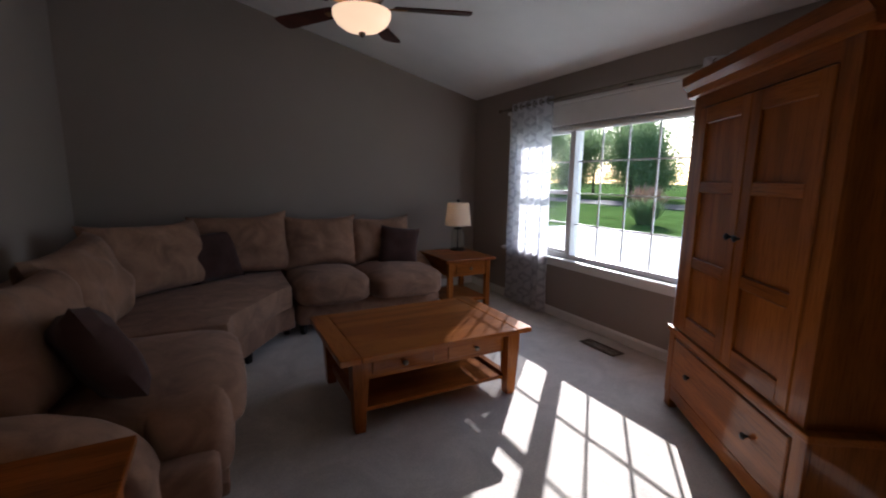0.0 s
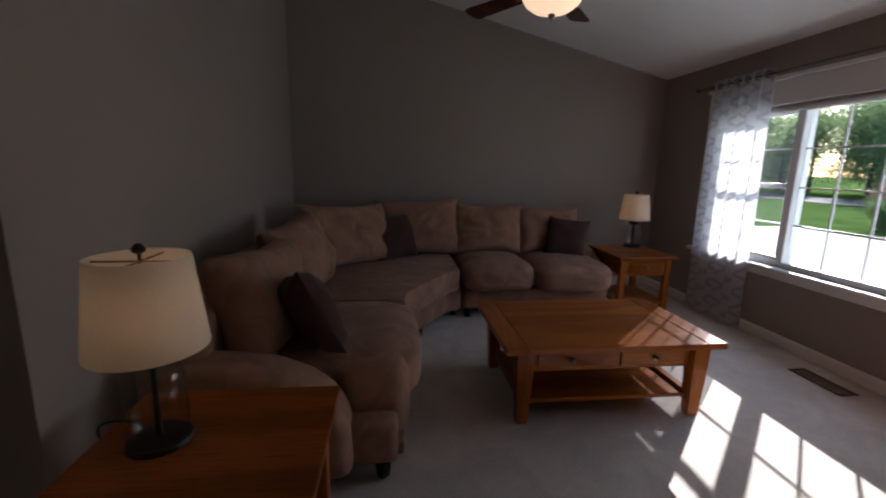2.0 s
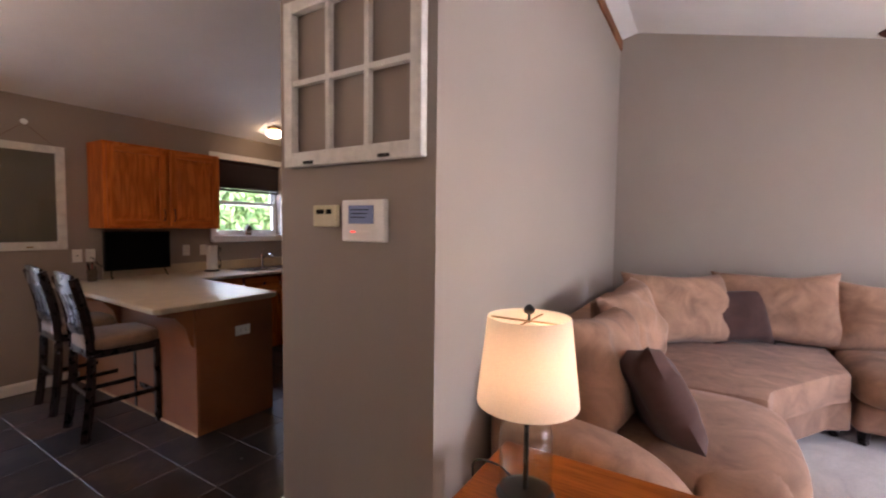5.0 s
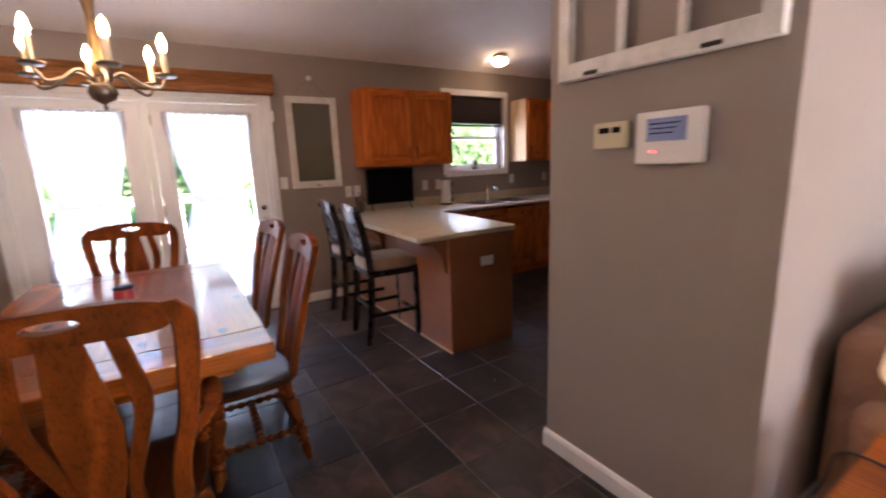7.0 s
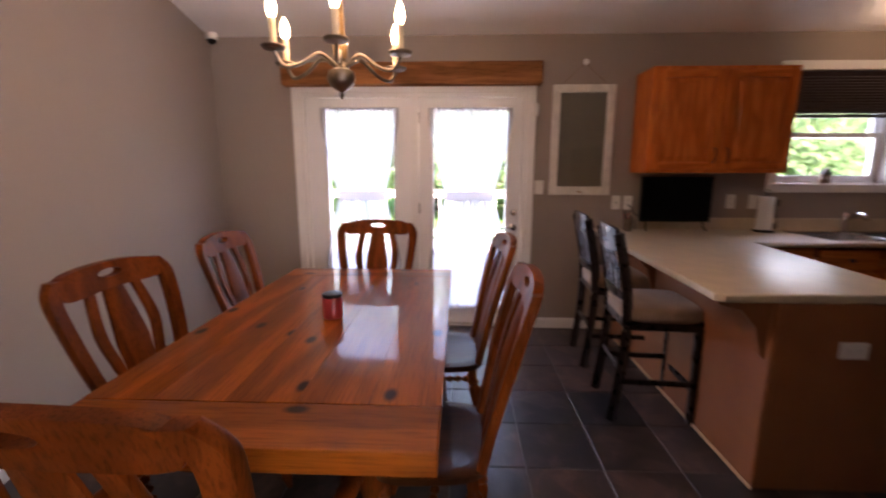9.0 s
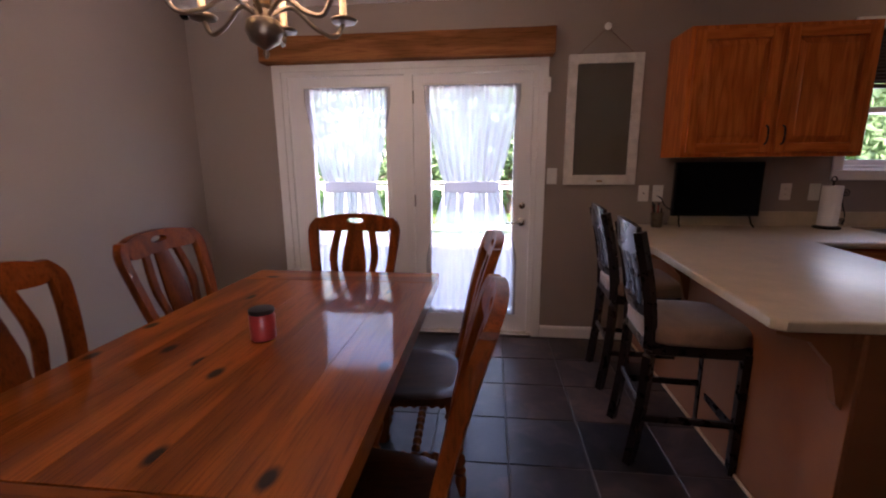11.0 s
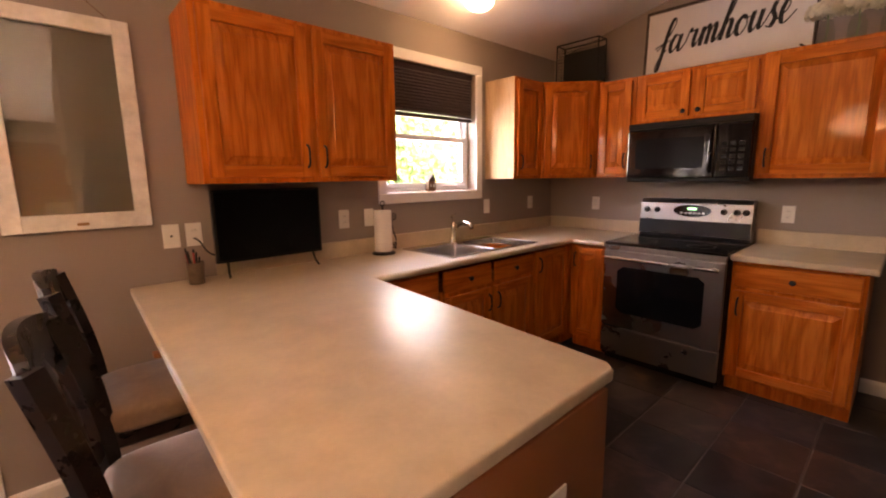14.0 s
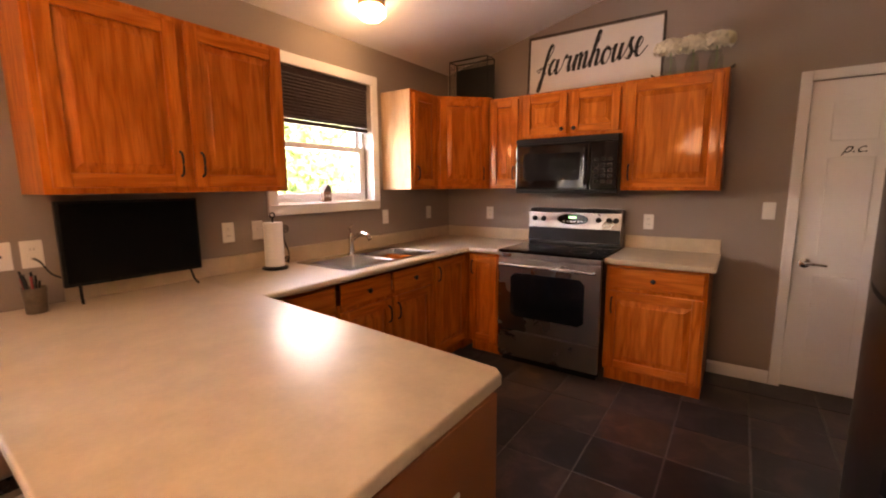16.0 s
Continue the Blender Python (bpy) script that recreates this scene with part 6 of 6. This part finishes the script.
# on the worktop
tv = thing("television", Matrix.Translation((W + .10, 2.785, CT1)) @ FW, "small flat black television on the worktop under the cabinet", "television")
part("bezel", block(-.285, .285, -.012, .02, .075, .445, .006, 2), BLACKP, tv)
part("screen", block(-.272, .272, -.0145, -.0115, .09, .433), SCREEN, tv, "dark switched-off screen")
for s in (-1, 1):
    part("stand_foot", sweep([(s * .23, .0, .08), (s * .235, -.02, .03), (s * .24, -.05, .006)], .006, 6), BLACKP, tv)
tagged(part("tv_cord", sweep(curve_pts([(W + .012, 2.435, 1.105), (W + .04, 2.45, 1.09), (W + .05, 2.475, 1.04), (W + .08, 2.50, 1.02)], 6), .004, 6), RUBBER, None, "", True), "black power cord plugged in beside the television", "cord")
cup = thing("pencil_cup", Matrix.Translation((W + .13, 2.40, CT1)), "grey mesh cup full of pens", "pencil cup")
bm = bmesh.new()
n, prof = 24, [(.034, 0), (.042, .105), (.0405, .105), (.033, .004)]
rings = [[bm.verts.new((r * math.cos(2 * math.pi * i / n), r * math.sin(2 * math.pi * i / n), h)) for i in range(n)] for r, h in prof]
for p_, q_ in zip(rings, rings[1:]):
    for i in range(n):
        bm.faces.new((p_[i], p_[(i + 1) % n], q_[(i + 1) % n], q_[i]))
bm.faces.new(rings[-1])
part("mesh_cup", bm, PEWTER, cup, "", True)
rng = random.Random(2)
for k in range(9):
    a, l = rng.uniform(0, 6.28), rng.uniform(.03, .075)
    part("pen", sweep([(.012 * math.cos(a), .012 * math.sin(a), .01), (.036 * math.cos(a), .036 * math.sin(a), .10 + l)], .0045, 6), (BLACKP, BLACKP, INK, RED, CHROME)[k % 5], cup, "", True)
pt = thing("paper_towel_holder", Matrix.Translation((W + .12, 3.50, CT1)), "paper towel roll on a black wire holder with scrolls", "paper towel")
part("roll", lathe([(.02, .02), (.056, .02), (.056, .285), (.02, .285)], 26), PAPER, pt, "white paper roll", True)
part("base", lathe([(.075, 0), (.078, .006), (.07, .014), (.01, .016)], 22), IRON, pt, "", True)
part("rod", sweep([(0, 0, .01), (0, 0, .315)], .005, 8), IRON, pt, "", True)
part("top_ring", sweep([(0, .016 * math.cos(a), .328 + .016 * math.sin(a)) for a in [6.283 * k / 12 for k in range(13)]], .004, 6), IRON, pt, "", True)


def scroll(cy, cz, r, turns, flip):
    return [(0, cy + flip * (r * (1 - k / 34)) * math.cos(turns * 6.283 * k / 30), cz + (r * (1 - k / 34)) * math.sin(turns * 6.283 * k / 30)) for k in range(31)]


part("scroll", sweep(scroll(.085, .235, .028, 1.6, -1), .004, 6), IRON, pt, "", True)
part("scroll", sweep(curve_pts([(0, .068, .225), (0, .075, .16), (0, .10, .09), (0, .095, .02)], 6), .004, 6), IRON, pt, "", True)
part("scroll", sweep(scroll(.082, .045, .022, 1.5, 1), .004, 6), IRON, pt, "", True)
hs = thing("house_figurine", Matrix.Translation((W - .035, 4.05, SINKW[2] + .006)), "small brown wooden house figurine on the window sill", "figurine")
part("walls", block(-.02, .02, -.035, .035, 0, .075, .002), BROWNC, hs)
part("roof", prism([(-.043, .072), (.043, .072), (0, .125)], 0, -.028, .028), BARK, hs)
for y in (-.015, .015):
    part("window", block(.02, .022, y - .007, y + .007, .03, .05), OLDPAINT, hs)
part("chimney", block(-.008, .008, .014, .026, .09, .135), BROWNC, hs)

# on the wall cabinets
sg = thing("farmhouse_sign", Matrix.Translation((-3.82, N - .004, 2.122)) @ Matrix.Rotation(radians(-3), 4, "X"), "white framed sign lettered farmhouse above the cabinets", "sign")
w_, h_ = 1.06, .52
part("board", block(-w_ / 2 + .012, w_ / 2 - .012, -.022, -.010, .012, h_ - .012), SIGNW, sg)
for x in (-w_ / 2, w_ / 2 - .016):
    part("frame_side", block(x, x + .016, -.032, -.004, 0, h_, .002), BARK, sg)
for z in (0, h_ - .016):
    part("frame_side", block(-w_ / 2 + .016, w_ / 2 - .016, -.0315, -.0045, z, z + .016, .002), BARK, sg)


def brush_script(parent, m, unit, tall, nib):
    """The word farmhouse in joined brush strokes, broad on the way down and thin on the way up."""
    f = ((0, .35), (.5, .75), (.98, 1.65), (.86, 2.0), (.62, 1.5), (.45, .2), (.32, -.75), (.14, -.8), (.25, -.2), (.7, .3)), ((-.15, .5), (.35, .68), (.85, .78))
    a = ((1.5, .85), (1.2, 1.0), (.95, .5), (1.1, .05), (1.4, .4), (1.56, .95), (1.5, .3), (1.65, .05), (1.95, .4)),
    rr = ((1.95, .4), (2.15, 1.1), (2.27, .92), (2.55, .95), (2.5, .4), (2.6, .05), (2.82, .35)),
    mm = ((2.82, .35), (3.02, 1.0), (2.97, 0)), ((2.98, .3), (3.26, 1.0), (3.4, .85), (3.36, 0)), ((3.37, .3), (3.66, 1.0), (3.8, .85), (3.76, .15), (3.9, .05), (4.1, .4))
    hh = ((4.1, .4), (4.5, 1.3), (4.68, 1.95), (4.52, 2.05), (4.37, 1.3), (4.2, 0)), ((4.22, .3), (4.5, .95), (4.7, .85), (4.66, .15), (4.8, .05), (5.05, .4))
    oo = ((5.4, 1.0), (5.12, .7), (5.12, .2), (5.36, 0), (5.62, .4), (5.57, .85), (5.38, 1.0), (5.55, .8), (5.86, .85)),
    uu = ((5.86, .85), (5.93, 1.0), (5.88, .3), (6.02, 0), (6.28, .4), (6.4, 1.0), (6.34, .3), (6.45, .05), (6.7, .4)),
    ss = ((6.7, .4), (7.02, 1.2), (6.96, .8), (7.16, .4), (7.0, 0), (6.74, .1)), ((6.98, .02), (7.3, .3))
    ee = ((7.3, .3), (7.65, .55), (7.8, .9), (7.6, 1.08), (7.45, .6), (7.55, .1), (7.8, .05), (8.2, .5)),
    for strokes in (f, a, rr, mm, hh, oo, uu, ss, ee):
        b = bmesh.new()
        for keys in strokes:
            pts = [Vector(((p.x - 4.1) * unit + p.y * tall * .22, p.y * tall)) for p in (q.to_2d() for q in curve_pts([(x, y, 0) for x, y in keys], 8))]
            loops = []
            for k, p in enumerate(pts):
                d = (pts[min(k + 1, len(pts) - 1)] - pts[max(k - 1, 0)]).normalized()
                half = nib * (.30 + .70 * max(0.0, -d.y) ** .7) / 2
                o = Vector((-d.y, d.x)) * half
                loops.append([b.verts.new((p.x + e * o.x, h, p.y + e * o.y)) for e, h in ((-1, 0), (1, 0), (1, .003), (-1, .003))])
            for p, q in zip(loops, loops[1:]):
                for k in range(4):
                    b.faces.new((p[k], p[(k + 1) % 4], q[(k + 1) % 4], q[k]))
            b.faces.new(loops[0][::-1])
            b.faces.new(loops[-1])
        part("letter", b, INK, parent, "", False, m)


brush_script(sg, Matrix.Translation((-.02, -.0255, .205)) @ Matrix.Rotation(radians(-4), 4, "Y"), .104, .125, .026)
bk_ = thing("wire_basket", Matrix.Translation((-4.79, 5.37, 2.142)), "dark wire basket standing on the corner cabinet", "basket")
bm = bmesh.new()
for k in range(17):
    x = -.19 + .38 * k / 16
    sweep([(x, 0, 0), (x, 0, .30)], .0018, 4, bm)
for k in range(13):
    sweep([(-.19, 0, .30 * k / 12), (.19, 0, .30 * k / 12)], .0018, 4, bm)
part("mesh_front", bm, IRON, bk_, "", False, Matrix.Translation((0, -.07, 0)))
part("back_board", block(-.185, .185, .05, .056, .004, .296), IRON, bk_)
b = bmesh.new()
for y in (-.07, .055):
    for x in (-.19, .19):
        sweep([(x, y, 0), (x, y, .34)], .006, 6, b)
    sweep([(-.19, y, .34), (.19, y, .34)], .006, 6, b)
    sweep([(-.19, y, .004), (.19, y, .004)], .005, 6, b)
for x in (-.19, .19):
    for z in (.34, .004):
        sweep([(x, -.07, z), (x, .055, z)], .005, 6, b)
part("rim", b, IRON, bk_)

tr = thing("jar_tray", Matrix.Translation((-3.09, 5.42, 2.122)), "dark tray holding three glass jars with ivory flowers", "tray")
part("tray", block(-.21, .21, -.055, .055, .0, .016, .003), IRON, tr)
for s in (-1, 1):
    part("handle", sweep([(s * .21, -.03, .012), (s * .245, -.03, .035), (s * .245, .03, .035), (s * .21, .03, .012)], .005, 6), IRON, tr, "", True)
for k, x in enumerate((-.135, 0, .135)):
    jr = thing("flower_jar", Matrix.Translation((-3.09 + x, 5.42, 2.138)), "clear glass jar with a bunch of ivory hydrangeas", "flowers", "jars of flowers")
    part("jar", lathe([(.038, 0), (.042, .01), (.042, .085), (.032, .10), (.03, .125)], 22), JARG, jr, "clear glass jar", True)
    bm = bmesh.new()
    rr = random.Random(11 + k)
    for q in range(260):
        a, c_ = rr.uniform(0, 6.283), rr.uniform(-.35, 1)
        d = Vector((math.cos(a) * math.sqrt(1 - c_ * c_), math.sin(a) * math.sqrt(1 - c_ * c_), c_ * .8))
        pos = Vector((0, 0, .185)) + Vector((d.x * .098, d.y * .075, d.z * .068)) * rr.uniform(.82, 1.1)
        qq = d.to_track_quat("Z", "Y").to_matrix()
        for e in range(4):
            t0 = 1.571 * e + rr.uniform(-.2, .2)
            u = Vector((math.cos(t0), math.sin(t0), .25))
            vv = Vector((-math.sin(t0), math.cos(t0), 0))
            bm.faces.new([bm.verts.new(pos + qq @ (u * .003)), bm.verts.new(pos + qq @ (u * .013 + vv * .010)), bm.verts.new(pos + qq @ (u * .021)), bm.verts.new(pos + qq @ (u * .013 - vv * .010))])
    part("petals", bm, PETAL, jr, "ivory petals")
    part("stems", sweep([(0, 0, .01), (.006, 0, .08), (0, .005, .16)], .0035, 6), LEAFG, jr, "", True)
lettering("lettering", "p.c.", .085, Matrix.Translation((-2.195, N + .0030, 1.61)) @ UPRIGHT, dr, INK, .5, .002)


# outdoors
bm = bmesh.new()
bmesh.ops.create_grid(bm, x_segments=60, y_segments=60, size=300)
for v in bm.verts:
    v.co.z = -.42 + (.1 * noise.noise(v.co * .06) if v.co.length > 25 else 0)
setting(part("ground", bm, LAWN, None, "", True), "green lawn that reaches the horizon", "ground")
setting(part("driveway", block(7.5, 13.5, -30, 14, -.45, -.395), CONC), "pale concrete driveway in front of the house", "driveway")
setting(part("road", block(27, 33, -120, 120, -.52, -.385), ASPH), "grey asphalt street", "road")
deck = thing("deck", Matrix(), "sunlit weathered timber deck behind the house", "deck")
for k in range(34):
    part("board", block(-5.52 - .145 * (k + 1), -5.53 - .145 * k, -3.5, 6.5, -.10, -.06), DECKW, deck)
part("joist", block(-10.4, -5.5, -3.4, 6.4, -.40, -.11), DECKW, deck)
rail = thing("deck_railing", Matrix(), "weathered timber railing round the deck", "railing")
for y in [-3.4 + 1.4 * k for k in range(8)]:
    part("post", block(-10.3, -10.21, y - .045, y + .045, -.06, .95), DECKW, rail)
part("top_rail", block(-10.33, -10.18, -3.5, 6.5, .95, .985), DECKW, rail)
part("rail", block(-10.28, -10.24, -3.5, 6.5, .83, .92), DECKW, rail)
part("rail", block(-10.28, -10.24, -3.5, 6.5, .05, .14), DECKW, rail)
for y in [-3.3 + .28 * k for k in range(35)]:
    part("baluster", block(-10.275, -10.245, y - .018, y + .018, .1, .9), DECKW, rail)


def tree(name, h, crown_r, leaves, seed, leafmat, label, low=.3):
    rng = random.Random(seed)
    t = thing(name, Matrix(), label, "tree", "trees round the house")
    trunk = sweep(curve_pts([(0, 0, 0), (.1 * crown_r * rng.uniform(-1, 1) * .3, 0, h * .3), (rng.uniform(-.2, .2), rng.uniform(-.2, .2), h * .85)], 6), [h * .026 * (1 - .06 * i) for i in range(13)], 8)
    tips = []
    for k in range(14):
        a, z = rng.uniform(0, 2 * math.pi), h * rng.uniform(low, .8)
        r = crown_r * rng.uniform(.5, .95) * (1.1 - z / h * .6)
        p1 = Vector((math.cos(a) * r * .5, math.sin(a) * r * .5, z + h * .05))
        p2 = Vector((math.cos(a) * r, math.sin(a) * r, z + h * rng.uniform(.05, .16)))
        sweep(curve_pts([(0, 0, z), p1, p2], 4), [h * .010 * (1 - .1 * i) for i in range(9)], 5, trunk)
        tips += [p1, p2, (p1 + p2) / 2, p2 + Vector((0, 0, h * .08))]
    part("trunk", trunk, BARK, t, "", True)
    verts, faces = [], []
    for _ in range(leaves):
        c = rng.choice(tips) + Vector((rng.gauss(0, 1), rng.gauss(0, 1), rng.gauss(0, .8))) * crown_r * .2
        s = rng.uniform(.07, .16)
        q = Euler((rng.uniform(0, 6.3), rng.uniform(0, 6.3), 0)).to_matrix()
        i = len(verts)
        verts += [c + q @ Vector(p) * s for p in ((-1, 0, 0), (0, -.5, .1), (1, 0, 0), (0, .5, .1))]
        faces.append((i, i + 1, i + 2, i + 3))
    me = bpy.data.meshes.new("crown")
    me.from_pydata(verts, [], faces)
    me.materials.append(leafmat)
    cr = new("crown", me)
    cr.parent = t
    cr["kind"] = "stuff"
    return t


ta = tree("tree", 9.0, 3.6, 9000, 3, LEAFG, "broad green leafy shade tree")
ta.matrix_basis = pose(30, 36, -.45)
for x, y, r in ((38, 22, 100), (40, 33, 200), (37, 44, 310), (42, 12, 150), (41, 54, 20), (34, 62, 75), (45, 0, 260), (44, 42, 15)):
    copy_thing(ta, pose(x, y, -.45, 0, 0, r))
tc_ = tree("tree", 8.0, 3.4, 8000, 21, LEAFG, "dense dark green tree across the street", .05)
tc_.matrix_basis = pose(44, 36, -.45)
for k in range(15):
    copy_thing(tc_, pose(40 + 4 * math.sin(k * 2.1) + k * .2, 22 + k * 3.4, -.45, 0, 0, 47 * k))
tb = tree("tree", 7.0, 3.0, 9000, 8, LEAFP, "pale green leafy tree behind the deck", .1)
tb.matrix_basis = pose(-16, 7.0, -.45)
for x, y, r in ((-15.5, 11.5, 60), (-17, 2.0, 130), (-16.5, -3, 200), (-19, 15, 290), (-21, 5, 20), (-20, -8, 90), (-22, 10, 170), (-18, 20, 250), (-21, 0, 330), (-14.5, 9.2, 45)):
    copy_thing(tb, pose(x, y, -.45, 0, 0, r))


def plume_grass(x, y):
    rng = random.Random(5)
    t = thing("ornamental_grass", Matrix.Translation((x, y, -.42)), "tall clump of ornamental grass with tawny plumes", "shrub")
    for nm, count, mat in (("blades", 900, LEAFG), ("plumes", 260, GRASSP)):
        verts, faces = [], []
        for _ in range(count):
            a, lean = rng.uniform(0, 6.3), rng.uniform(.1, 1.0)
            h = rng.uniform(.8, 1.5) if nm == "blades" else rng.uniform(1.4, 1.95)
            d = Vector((math.cos(a), math.sin(a), 0))
            s = d.cross(Vector((0, 0, 1))) * (.012 if nm == "blades" else .03)
            base, top = d * rng.uniform(0, .35), d * (.35 + lean * (.8 if nm == "blades" else .6)) + Vector((0, 0, h * (1 - .25 * lean)))
            midp = (base + top) / 2 + Vector((0, 0, h * .15)) if nm == "blades" else base * .25 + top * .75 + Vector((0, 0, .05))
            i = len(verts)
            verts += [base - s, base + s, midp + s, midp - s, top] if nm == "blades" else [midp - s * .2, midp + s * .2, (midp + top) / 2 + s, (midp + top) / 2 - s, top]
            faces += [(i, i + 1, i + 2, i + 3), (i + 3, i + 2, i + 4)]
        me = bpy.data.meshes.new(nm)
        me.from_pydata(verts, [], faces)
        me.materials.append(mat)
        o = new(nm, me)
        o.parent = t
        o["kind"] = "stuff"


plume_grass(16.5, 13.2)


# floor tiles, each a piece of the floor
P, G = .365, .007
floor = bpy.data.objects["floor"]
mesh_of = {}
ix0, iy0 = -3.335, 1.34
i_lo, i_hi = math.floor((W - ix0) / P), math.ceil((LIV - ix0) / P)
j_lo, j_hi = math.floor((S - iy0) / P), math.ceil((N - iy0) / P)
for i in range(i_lo, i_hi):
    for j in range(j_lo, j_hi):
        x0, x1 = max(W, ix0 + i * P + G / 2), min(LIV, ix0 + (i + 1) * P - G / 2)
        y0, y1 = max(S, iy0 + j * P + G / 2), min(N, iy0 + (j + 1) * P - G / 2)
        if x1 - x0 < .01 or y1 - y0 < .01 or (x0 > STUBX and y0 > STUBY + .1 and x0 > -1.45):
            continue
        key = (round(x1 - x0, 3), round(y1 - y0, 3))
        if key not in mesh_of:
            b = block(-key[0] / 2, key[0] / 2, -key[1] / 2, key[1] / 2, -.010, 0, .0025)
            me = bpy.data.meshes.new("tile")
            bmesh.ops.recalc_face_normals(b, faces=b.faces)
            b.to_mesh(me)
            b.free()
            me.materials.append(TILE)
            mesh_of[key] = me
        o = new("tile", mesh_of[key])
        o.parent = floor
        o.location = ((x0 + x1) / 2, (y0 + y1) / 2, 0)
